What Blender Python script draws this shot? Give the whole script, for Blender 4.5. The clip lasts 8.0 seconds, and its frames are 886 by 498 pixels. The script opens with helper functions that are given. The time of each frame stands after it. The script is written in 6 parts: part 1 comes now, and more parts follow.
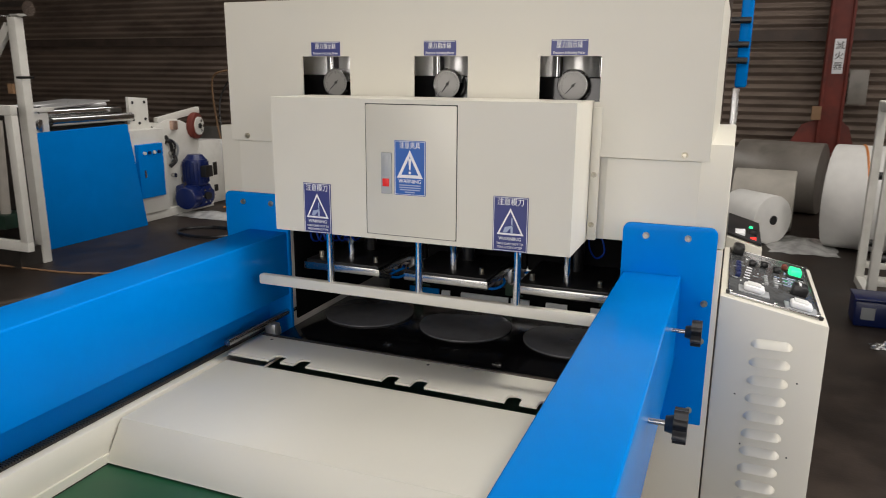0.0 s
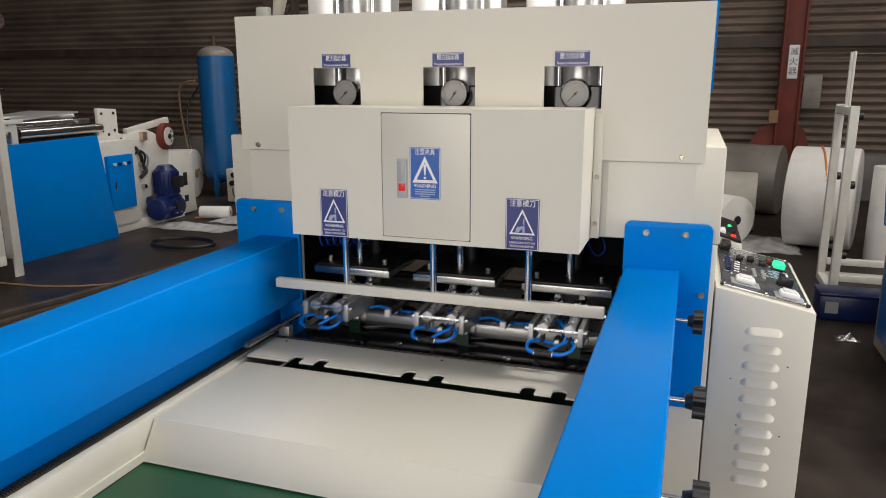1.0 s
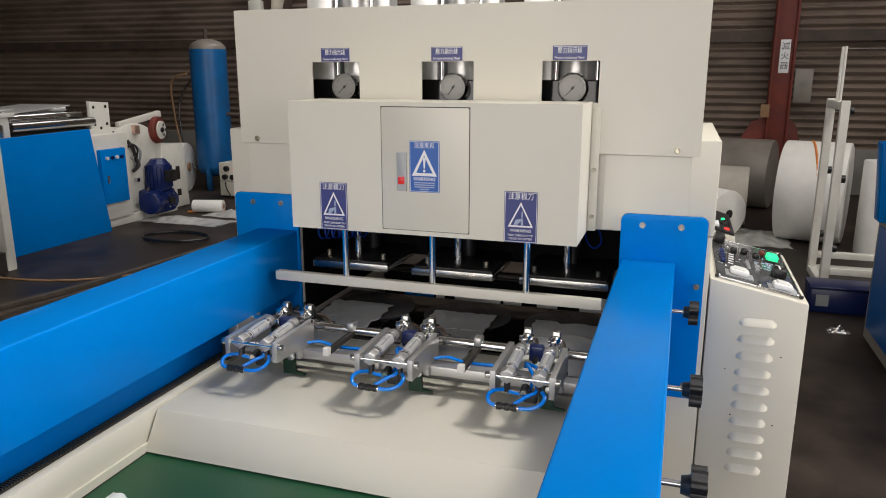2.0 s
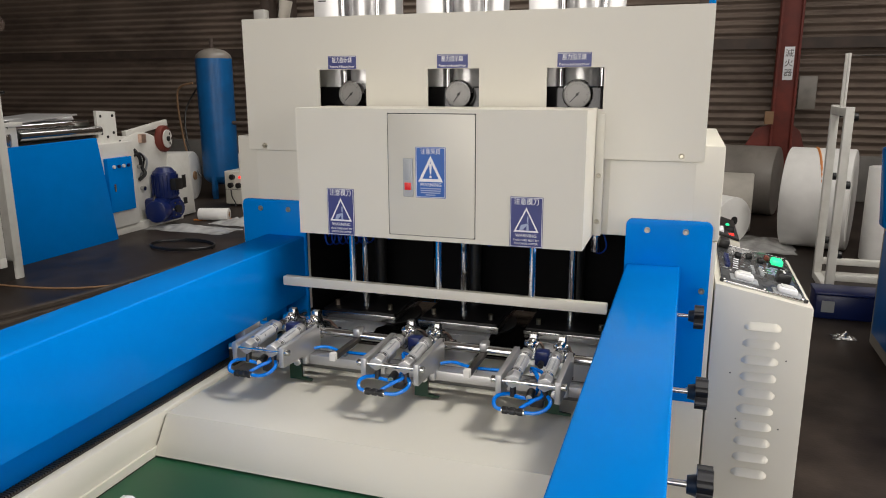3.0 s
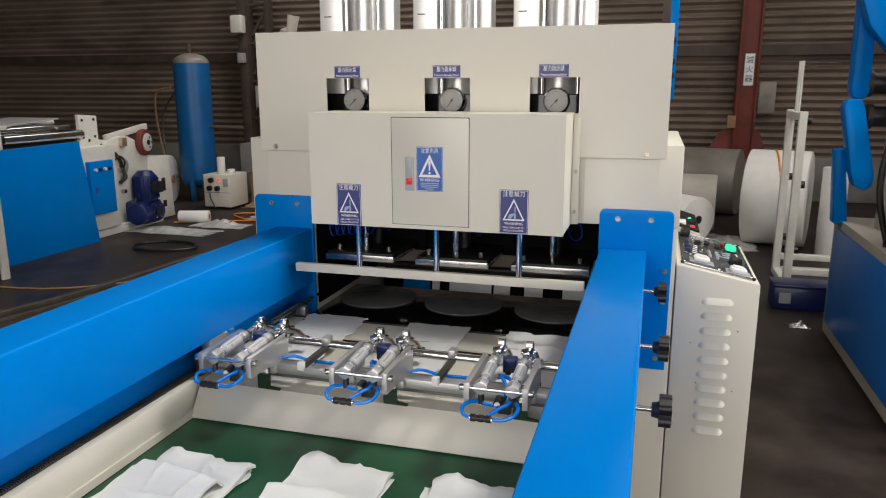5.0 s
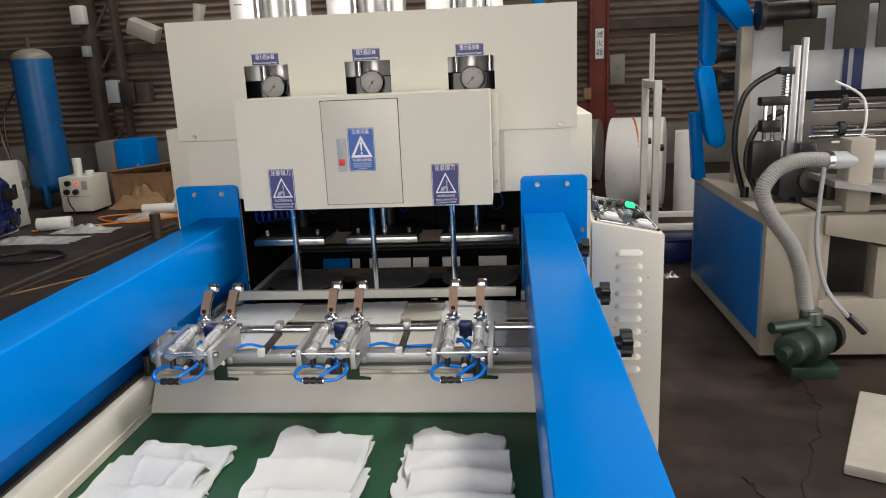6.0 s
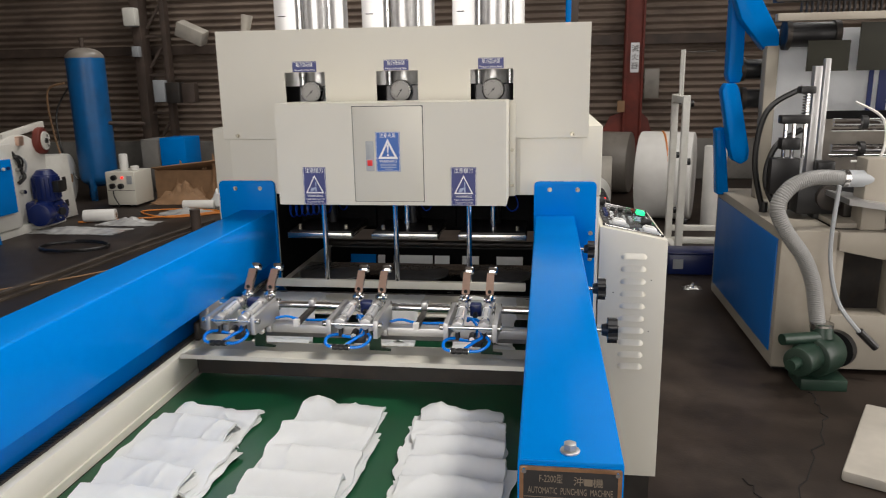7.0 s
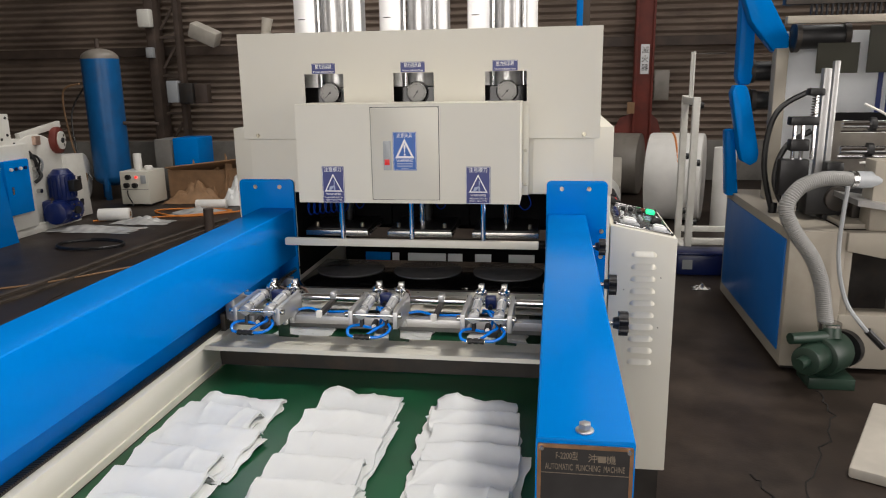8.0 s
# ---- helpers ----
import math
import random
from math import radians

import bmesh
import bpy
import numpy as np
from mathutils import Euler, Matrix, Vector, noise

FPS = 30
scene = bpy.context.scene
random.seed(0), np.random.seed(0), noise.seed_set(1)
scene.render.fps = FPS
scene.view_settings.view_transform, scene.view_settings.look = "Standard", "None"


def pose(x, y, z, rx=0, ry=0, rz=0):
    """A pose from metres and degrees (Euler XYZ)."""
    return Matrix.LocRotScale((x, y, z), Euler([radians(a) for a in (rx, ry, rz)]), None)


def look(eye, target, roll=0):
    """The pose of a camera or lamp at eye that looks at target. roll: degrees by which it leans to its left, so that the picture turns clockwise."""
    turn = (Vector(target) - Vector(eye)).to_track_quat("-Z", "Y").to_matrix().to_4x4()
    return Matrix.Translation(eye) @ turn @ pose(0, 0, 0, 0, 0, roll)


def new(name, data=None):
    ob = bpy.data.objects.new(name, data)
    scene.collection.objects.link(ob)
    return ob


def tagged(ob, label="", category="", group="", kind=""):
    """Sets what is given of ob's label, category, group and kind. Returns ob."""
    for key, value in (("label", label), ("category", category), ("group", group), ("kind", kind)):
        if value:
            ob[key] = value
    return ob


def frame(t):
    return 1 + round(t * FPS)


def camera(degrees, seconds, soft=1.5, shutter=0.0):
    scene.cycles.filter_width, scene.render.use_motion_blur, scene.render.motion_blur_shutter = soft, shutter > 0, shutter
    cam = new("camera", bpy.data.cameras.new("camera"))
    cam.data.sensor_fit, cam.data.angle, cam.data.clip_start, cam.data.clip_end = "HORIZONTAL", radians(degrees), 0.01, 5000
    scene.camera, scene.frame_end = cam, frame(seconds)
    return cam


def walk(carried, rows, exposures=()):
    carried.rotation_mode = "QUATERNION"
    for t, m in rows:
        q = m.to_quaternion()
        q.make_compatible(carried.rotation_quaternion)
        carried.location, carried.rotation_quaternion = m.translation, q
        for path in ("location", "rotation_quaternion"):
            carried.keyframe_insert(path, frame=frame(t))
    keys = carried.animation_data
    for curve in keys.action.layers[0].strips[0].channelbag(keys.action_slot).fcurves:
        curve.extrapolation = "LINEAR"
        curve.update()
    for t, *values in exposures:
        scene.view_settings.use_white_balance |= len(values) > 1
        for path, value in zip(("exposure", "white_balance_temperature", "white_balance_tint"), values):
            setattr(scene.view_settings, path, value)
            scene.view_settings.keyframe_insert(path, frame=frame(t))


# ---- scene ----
cam = camera(62.6, 8.0, soft=1.0, shutter=0.4)
PATH = [
    (0, (0.662, -0.082, 1.613), (-0.054, 1.724, 1.142), 0.4),
    (0.5, (0.612, -0.163, 1.611), (-0.026, 1.676, 1.152), 0.2),
    (1, (0.583, -0.21, 1.619), (-0.041, 1.636, 1.167), -0.1),
    (1.5, (0.573, -0.227, 1.621), (-0.024, 1.622, 1.149), 0.1),
    (3, (0.574, -0.251, 1.616), (-0.041, 1.599, 1.17), -0.2),
    (3.5, (0.585, -0.277, 1.621), (-0.022, 1.58, 1.19), -0.4),
    (4, (0.609, -0.35, 1.623), (0.003, 1.51, 1.206), 0.7),
    (5.3, (0.551, -0.546, 1.63), (0.084, 1.348, 1.19), -1.1),
    (5.5, (0.506, -0.568, 1.635), (0.13, 1.347, 1.195), -2.0),
    (6, (0.411, -0.652, 1.624), (0.227, 1.279, 1.138), -2.6),
    (6.5, (0.435, -0.747, 1.624), (0.225, 1.18, 1.132), -1.2),
    (7, (0.478, -0.831, 1.632), (0.206, 1.096, 1.169), -1.0),
    (7.5, (0.492, -0.864, 1.634), (0.145, 1.055, 1.187), -1.0),
    (8, (0.467, -0.898, 1.635), (0.172, 1.026, 1.175), -0.9),
]
walk(cam, [(t, look(eye, target, roll)) for t, eye, target, roll in PATH])

# ---------------------------------------------------------------- light
world = bpy.data.worlds.new("world")
scene.world = world
world.use_nodes = True
wn, wl = world.node_tree.nodes, world.node_tree.links
sky = wn.new("ShaderNodeTexSky")
sky.sky_type, sky.sun_disc = "NISHITA", False
sky.sun_elevation, sky.sun_rotation = radians(48), radians(60)
wl.new(sky.outputs[0], wn["Background"].inputs[0])
wn["Background"].inputs[1].default_value = 0.05


def area_lamp(name, eye, target, sx, sy, watts, colour):
    d = bpy.data.lights.new(name, "AREA")
    d.shape, d.size, d.size_y, d.energy, d.color = "RECTANGLE", sx, sy, watts, colour
    ob = new(name, d)
    ob.matrix_basis = look(eye, target)
    return ob


sun = bpy.data.lights.new("sun", "SUN")
sun.energy, sun.angle, sun.color = 1.0, radians(12), (1, 0.97, 0.92)
new("sun", sun).matrix_basis = look((20, 12, 26), (0, 0, 0))
# daylight through the roof lights and the two open gates
area_lamp("skylight_lamp", (2.2, 2.7, 5.95), (2.2, 2.7, 0), 2.4, 8.0, 95, (1, 0.94, 0.86))
area_lamp("skylight_lamp", (2.75, 1.75, 5.90), (0.0, 1.2, 0.9), 0.7, 0.8, 165, (1, 0.94, 0.86))
# next two: unseen roof lights added to brighten left wall and right-hand rolls
area_lamp("skylight_lamp", (-3.6, 7.3, 5.95), (-3.6, 7.3, 0), 1.9, 6.4, 170, (1, 0.95, 0.88))
area_lamp("skylight_lamp", (4.6, 8.2, 5.95), (4.6, 8.2, 0), 1.5, 3.2, 55, (1, 0.95, 0.88))
area_lamp("gate_lamp", (-0.6, -5.65, 2.7), (0.0, 1.0, 1.5), 5.6, 4.3, 285, (1.0, 0.922, 0.855))
area_lamp("gate_lamp", (6.35, 0.3, 2.3), (0.0, 0.6, 1.2), 5.2, 3.9, 250, (1.0, 0.922, 0.855))
scene.view_settings.exposure = 0.0


# ---------------------------------------------------------------- materials
def mat(name, colour, rough=0.5, metal=0.0, vary=0.08, scale=6.0, bump=0.02, fine=180.0, dirt=None, dirt_amount=0.0,
        dirt_scale=1.5, coat=0.0, emit=None, glow=0.0, stretch=(1, 1, 1), spec=0.5):
    m = bpy.data.materials.new(name)
    m.use_nodes = True
    n, l = m.node_tree.nodes, m.node_tree.links
    p = n["Principled BSDF"]
    p.inputs["Metallic"].default_value = metal
    p.inputs["Specular IOR Level"].default_value = spec
    p.inputs["Coat Weight"].default_value = coat
    p.inputs["Coat Roughness"].default_value = 0.08
    co = n.new("ShaderNodeTexCoord")
    mp = n.new("ShaderNodeMapping")
    mp.inputs["Scale"].default_value = stretch
    l.new(co.outputs["Object"], mp.inputs[0])
    big, small = n.new("ShaderNodeTexNoise"), n.new("ShaderNodeTexNoise")
    big.inputs["Scale"].default_value, big.inputs["Detail"].default_value = scale, 6
    small.inputs["Scale"].default_value, small.inputs["Detail"].default_value = fine, 3
    for q in (big, small):
        l.new(mp.outputs[0], q.inputs["Vector"])
    ramp = n.new("ShaderNodeValToRGB")
    c = Vector(colour)
    ramp.color_ramp.elements[0].position, ramp.color_ramp.elements[1].position = 0.3, 0.7
    ramp.color_ramp.elements[0].color = (*(c * (1 - vary)), 1)
    ramp.color_ramp.elements[1].color = (*[min(1, v) for v in c * (1 + vary)], 1)
    l.new(big.outputs[0], ramp.inputs[0])
    out = ramp.outputs[0]
    if dirt:
        dn, dr, mx = n.new("ShaderNodeTexNoise"), n.new("ShaderNodeValToRGB"), n.new("ShaderNodeMix")
        dn.inputs["Scale"].default_value, dn.inputs["Detail"].default_value = dirt_scale, 9
        dn.inputs["Roughness"].default_value = 0.65
        l.new(mp.outputs[0], dn.inputs["Vector"])
        dr.color_ramp.elements[0].position, dr.color_ramp.elements[1].position = 0.5, 0.72
        dr.color_ramp.elements[0].color = (0, 0, 0, 1)
        dr.color_ramp.elements[1].color = (dirt_amount, dirt_amount, dirt_amount, 1)
        l.new(dn.outputs[0], dr.inputs[0])
        mx.data_type = "RGBA"
        l.new(dr.outputs[0], mx.inputs[0])
        l.new(out, mx.inputs[6])
        mx.inputs[7].default_value = (*dirt, 1)
        out = mx.outputs[2]
    l.new(out, p.inputs["Base Color"])
    rr = n.new("ShaderNodeMapRange")
    rr.inputs["To Min"].default_value, rr.inputs["To Max"].default_value = max(0.02, rough * 0.8), min(1, rough * 1.2)
    l.new(big.outputs[0], rr.inputs[0])
    l.new(rr.outputs[0], p.inputs["Roughness"])
    if bump:
        b = n.new("ShaderNodeBump")
        b.inputs["Strength"].default_value, b.inputs["Distance"].default_value = bump, 0.002
        l.new(small.outputs[0], b.inputs["Height"])
        l.new(b.outputs[0], p.inputs["Normal"])
    if emit:
        p.inputs["Emission Color"].default_value = (*emit, 1)
        p.inputs["Emission Strength"].default_value = glow
    return m


CREAM = mat("cream_enamel", (0.67, 0.65, 0.572), 0.42, vary=0.02, bump=0.05, fine=420, dirt=(0.52, 0.49, 0.40), dirt_amount=0.12, dirt_scale=3)
WHITE = mat("white_enamel", (0.74, 0.73, 0.68), 0.4, vary=0.03, bump=0.04, fine=300, dirt=(0.4, 0.37, 0.3), dirt_amount=0.3, dirt_scale=4)
BLUE = mat("blue_enamel", (0.0, 0.20, 0.66), 0.20, vary=0.03, bump=0.03, fine=380, dirt=(0.0, 0.17, 0.6), dirt_amount=0.15, dirt_scale=4, spec=0.04)
# darker copy of the blue enamel, with shade in the colour, plus dirt
SHADEBLUE = mat("shaded_panel_blue", (0.006, 0.13, 0.45), 0.4, vary=0.08, dirt=(0.01, 0.08, 0.26), dirt_amount=0.4, dirt_scale=3, spec=0.3)
NAVY = mat("navy_enamel", (0.004, 0.014, 0.095), 0.32, vary=0.1)
TANKBLUE = mat("tank_blue", (0.004, 0.115, 0.34), 0.38, vary=0.1, dirt=(0.03, 0.07, 0.14), dirt_amount=0.5, dirt_scale=2)
ALU = mat("milled_aluminium", (0.50, 0.50, 0.50), 0.38, 0.75, vary=0.06, bump=0.06, fine=260, stretch=(1, 0.15, 1))
GREYALU = mat("grey_anodised_beam", (0.25, 0.25, 0.25), 0.3, 0.8, vary=0.1, bump=0.06, fine=260, stretch=(1, 0.15, 1))
FLOORFILM = mat("clear_film_scrap", (0.42, 0.42, 0.41), 0.22, vary=0.25, scale=9, bump=0.4, fine=40)
CHROME = mat("chrome", (0.78, 0.78, 0.79), 0.10, 1.0, vary=0.04, bump=0.0)
STEEL = mat("ground_steel", (0.5, 0.5, 0.49), 0.24, 1.0, vary=0.1, bump=0.05, fine=200, stretch=(0.2, 1, 1))
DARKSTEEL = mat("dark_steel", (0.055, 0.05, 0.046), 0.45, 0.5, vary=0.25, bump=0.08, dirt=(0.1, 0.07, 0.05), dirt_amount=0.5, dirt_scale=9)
BLACK = mat("black_plate", (0.006, 0.006, 0.007), 0.13, 0.0, vary=0.3, bump=0.01, dirt=(0.03, 0.03, 0.03), dirt_amount=0.4, dirt_scale=8)
# flat black that stands in for deep shade inside the machines
SHADEBLACK = mat("shade_black", (0.005, 0.005, 0.0055), 0.8, vary=0.2, spec=0.1)
RUBBER = mat("black_plastic", (0.012, 0.012, 0.013), 0.38, vary=0.2, bump=0.05)
PAD = mat("grey_nylon", (0.14, 0.14, 0.143), 0.24, vary=0.08, bump=0.03, scale=18, dirt=(0.08, 0.08, 0.085), dirt_amount=0.5, dirt_scale=14)
GREENBELT = mat("green_belt", (0.004, 0.075, 0.028), 0.42, vary=0.18, scale=5, bump=0.1, fine=600, dirt=(0.01, 0.05, 0.03), dirt_amount=0.4, dirt_scale=7)
HOSEDARK = mat("dark_blue_hose", (0.003, 0.03, 0.24), 0.25, vary=0.05)
HOSE = mat("blue_hose", (0.0, 0.20, 0.78), 0.25, vary=0.05)
GREENSTEEL = mat("green_bracket", (0.006, 0.035, 0.016), 0.35, vary=0.2)
# tan tint; on the fingers it imitates polished steel reflecting warm surroundings
TANMETAL = mat("tan_metal", (0.66, 0.46, 0.37), 0.3, 0.75, vary=0.1, scale=40)
CLEAR = mat("bright_barrel", (0.70, 0.70, 0.70), 0.30, 0.5, vary=0.08, scale=60)
PALEALU = mat("pale_column", (0.80, 0.80, 0.80), 0.32, 0.3, vary=0.05, scale=8)
PLASTIC = mat("white_film", (0.77, 0.785, 0.78), 0.30, vary=0.03, scale=12, bump=0.2, fine=55)
PAPER = mat("white_roll", (0.78, 0.77, 0.74), 0.5, vary=0.05, bump=0.05, dirt=(0.5, 0.47, 0.42), dirt_amount=0.3, dirt_scale=2, stretch=(1, 1, 1))
# dirty cream, darkened further to carry the east machine's dim light
SHADECREAM = mat("shaded_dirty_cream", (0.34, 0.31, 0.26), 0.5, vary=0.08, scale=3, bump=0.06, dirt=(0.25, 0.21, 0.17), dirt_amount=0.5, dirt_scale=2.5)
GREYROLL = mat("wrapped_roll", (0.22, 0.20, 0.175), 0.35, vary=0.25, bump=0.2, fine=40, dirt=(0.12, 0.1, 0.09), dirt_amount=0.8, dirt_scale=3)
STICKER = mat("sticker_blue", (0.008, 0.10, 0.42), 0.35, vary=0.04)
STICKERNAVY = mat("sticker_navy", (0.03, 0.04, 0.19), 0.38, vary=0.05)
INK = mat("white_ink", (0.82, 0.83, 0.85), 0.5, vary=0.02, bump=0)
FAINT = mat("faint_ink", (0.35, 0.42, 0.60), 0.5, vary=0.02, bump=0)
BLACKINK = mat("black_ink", (0.012, 0.012, 0.012), 0.5, vary=0.1, bump=0)
REDBUTTON = mat("red_button", (0.75, 0.012, 0.012), 0.35, vary=0.05)
GREYPLASTIC = mat("grey_plastic", (0.36, 0.38, 0.40), 0.35, vary=0.05)
BRASS = mat("bronze_border", (0.36, 0.20, 0.11), 0.4, 0.7, vary=0.2, scale=60)
PLATEBLACK = mat("nameplate_black", (0.035, 0.033, 0.033), 0.42, 0.2, vary=0.15, scale=30)
PLATETEXT = mat("nameplate_text", (0.30, 0.25, 0.19), 0.45, 0.5, vary=0.1)
GREENLAMP = mat("green_lamp", (0.02, 0.5, 0.2), 0.2, emit=(0.03, 1.0, 0.35), glow=1.1)
REDLAMP = mat("red_lamp", (0.6, 0.02, 0.02), 0.2, emit=(1.0, 0.04, 0.03), glow=1.5)
SCREW = mat("zinc_screw", (0.45, 0.42, 0.34), 0.3, 1.0, vary=0.1)
REDSTEEL = mat("red_oxide_paint", (0.165, 0.028, 0.018), 0.6, vary=0.25, scale=4, dirt=(0.06, 0.02, 0.015), dirt_amount=0.7, dirt_scale=3)
RUST = mat("brown_steel", (0.07, 0.05, 0.04), 0.65, vary=0.3, scale=5, dirt=(0.03, 0.025, 0.02), dirt_amount=0.6)
SHEET = mat("weathered_sheet", (0.215, 0.168, 0.135), 0.62, 0.15, vary=0.22, scale=0.9, bump=0.1, fine=90, dirt=(0.085, 0.062, 0.05), dirt_amount=0.85, dirt_scale=0.8, stretch=(1, 1, 3))
CONCRETE = mat("wall_concrete", (0.21, 0.20, 0.185), 0.85, vary=0.25, scale=2.5, bump=0.5, fine=60, dirt=(0.1, 0.09, 0.08), dirt_amount=0.8, dirt_scale=1.3)
FLOOR = mat("floor_concrete", (0.025, 0.018, 0.0142), 0.48, vary=0.45, scale=3.2, bump=0.25, fine=70, dirt=(0.072, 0.056, 0.045), dirt_amount=0.75, dirt_scale=1.1, spec=0.25)
FLOORLINE = mat("worn_floor_line", (0.065, 0.05, 0.038), 0.7, vary=0.4, scale=7, dirt=(0.04, 0.03, 0.024), dirt_amount=0.9, dirt_scale=5)
CRACK = mat("floor_crack", (0.008, 0.007, 0.006), 0.9, vary=0.2)
CARD = mat("cardboard", (0.29, 0.17, 0.09), 0.75, vary=0.15, scale=9, bump=0.1)
CARDPALE = mat("pale_board", (0.45, 0.42, 0.37), 0.7, vary=0.12)
GREENIRON = mat("green_cast_iron", (0.012, 0.032, 0.021), 0.4, vary=0.2, bump=0.1)
GREYHOSE = mat("grey_duct", (0.25, 0.25, 0.245), 0.45, vary=0.08)
ORANGE = mat("orange_cord", (0.62, 0.20, 0.03), 0.5, vary=0.1)
DIAL = mat("dial_white", (0.25, 0.246, 0.236), 0.2, vary=0.03, bump=0)
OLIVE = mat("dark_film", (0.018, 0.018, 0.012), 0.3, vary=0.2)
PANELFACE = mat("panel_face", (0.09, 0.095, 0.10), 0.16, vary=0.35, scale=40, bump=0.0)
ROOF = mat("roof_sheet", (0.20, 0.18, 0.16), 0.7, vary=0.2, scale=1, bump=0.1)

WEB = mat("thin_film", (0.84, 0.86, 0.88), 0.25, vary=0.06, scale=10, bump=0.2, fine=40)
_n, _l = WEB.node_tree.nodes, WEB.node_tree.links
_tr, _mx = _n.new("ShaderNodeBsdfTranslucent"), _n.new("ShaderNodeMixShader")
_tr.inputs["Color"].default_value = (0.86, 0.88, 0.9, 1)
_mx.inputs[0].default_value = 0.5
_l.new(_n["Principled BSDF"].outputs[0], _mx.inputs[1])
_l.new(_tr.outputs[0], _mx.inputs[2])
_l.new(_mx.outputs[0], _n["Material Output"].inputs[0])

# ---------------------------------------------------------------- building helpers
ORIGIN = {}


def thing(name, label, category, at=(0, 0, 0), group="", kind=""):
    ob = new(name)
    ob.empty_display_size = 0.05
    ob.location = at
    ORIGIN[ob.name] = Vector(at)
    return tagged(ob, label, category, group, kind)


def finish(bm, name, material, origin=Vector((0, 0, 0)), smooth=True):
    bmesh.ops.translate(bm, verts=bm.verts, vec=-origin)
    bmesh.ops.recalc_face_normals(bm, faces=bm.faces)
    me = bpy.data.meshes.new(name)
    bm.to_mesh(me)
    bm.free()
    me.materials.append(material)
    if smooth:
        me.shade_smooth()
        me.set_sharp_from_angle(angle=radians(32))
    return me


def part(name, bm, material, parent, label="", smooth=True):
    me = finish(bm, name, material, ORIGIN[parent.name], smooth)
    ob = new(name, me)
    ob.parent = parent
    ORIGIN[ob.name] = ORIGIN[parent.name]
    return tagged(ob, label)


def solo(name, bm, material, label, category, at=(0, 0, 0), group="", kind=""):
    """A thing of one mesh."""
    me = finish(bm, name, material, Vector(at))
    ob = new(name, me)
    ob.location = at
    ORIGIN[ob.name] = Vector(at)
    return tagged(ob, label, category, group, kind)


def box(x0, x1, y0, y1, z0, z1, bev=0.0, bm=None, turn=None, seg=2):
    own = bmesh.new()
    bmesh.ops.create_cube(own, size=1)
    bmesh.ops.scale(own, vec=(x1 - x0, y1 - y0, z1 - z0), verts=own.verts)
    if bev:
        bmesh.ops.bevel(own, geom=own.edges[:], offset=bev, segments=seg, profile=0.5, affect="EDGES")
    if turn:
        bmesh.ops.transform(own, matrix=turn, verts=own.verts)
    bmesh.ops.translate(own, vec=((x0 + x1) / 2, (y0 + y1) / 2, (z0 + z1) / 2), verts=own.verts)
    return join(bm, own)


def join(bm, own):
    if bm is None:
        return own
    me = bpy.data.meshes.new("t")
    own.to_mesh(me)
    own.free()
    bm.from_mesh(me)
    bpy.data.meshes.remove(me)
    return bm


def rod(p0, p1, r0, r1=None, seg=16, bm=None, bev=0.0):
    own = bmesh.new()
    p0, p1 = Vector(p0), Vector(p1)
    r1 = r0 if r1 is None else r1
    bmesh.ops.create_cone(own, cap_ends=True, segments=seg, radius1=r0, radius2=r1, depth=(p1 - p0).length)
    if bev:
        rim = [e for e in own.edges if abs(e.verts[0].co.z - e.verts[1].co.z) < 1e-6]
        bmesh.ops.bevel(own, geom=rim, offset=bev, segments=2, profile=0.5, affect="EDGES")
    q = (p1 - p0).to_track_quat("Z", "Y").to_matrix().to_4x4()
    bmesh.ops.transform(own, matrix=Matrix.Translation((p0 + p1) / 2) @ q, verts=own.verts)
    return join(bm, own)


def smooth_line(pts, n=6):
    pts = [Vector(p) for p in pts]
    out = []
    for i in range(len(pts) - 1):
        a, b, c, d = pts[max(i - 1, 0)], pts[i], pts[i + 1], pts[min(i + 2, len(pts) - 1)]
        for k in range(n):
            t = k / n
            out.append(0.5 * ((2 * b) + (c - a) * t + (2 * a - 5 * b + 4 * c - d) * t * t + (3 * b - a - 3 * c + d) * t ** 3))
    return out + [pts[-1]]


def pipe(pts, r, seg=8, bm=None, n=6, ripple=None):
    """A round hose along the points. ripple: (pitch, depth) of a corrugated duct."""
    own = bmesh.new()
    line = smooth_line(pts, n)
    if ripple:
        fine, far = [], 0.0
        for a, b in zip(line, line[1:]):
            k = max(1, round((b - a).length / (ripple[0] / 2)))
            fine += [a.lerp(b, j / k) for j in range(k)]
        line = fine + [line[-1]]
    rings = []
    side = None
    for i, p in enumerate(line):
        d = (line[min(i + 1, len(line) - 1)] - line[max(i - 1, 0)]).normalized()
        if side is None:
            side = d.orthogonal().normalized()
        side = (side - d * side.dot(d)).normalized()
        up = d.cross(side)
        rr = r + (ripple[1] * (i % 2) if ripple else 0)
        rings.append([own.verts.new(p + rr * (math.cos(a) * side + math.sin(a) * up)) for a in [k * math.tau / seg for k in range(seg)]])
    for a, b in zip(rings, rings[1:]):
        for k in range(seg):
            own.faces.new((a[k], a[(k + 1) % seg], b[(k + 1) % seg], b[k]))
    own.faces.new(rings[0])
    own.faces.new(rings[-1][::-1])
    return join(bm, own)


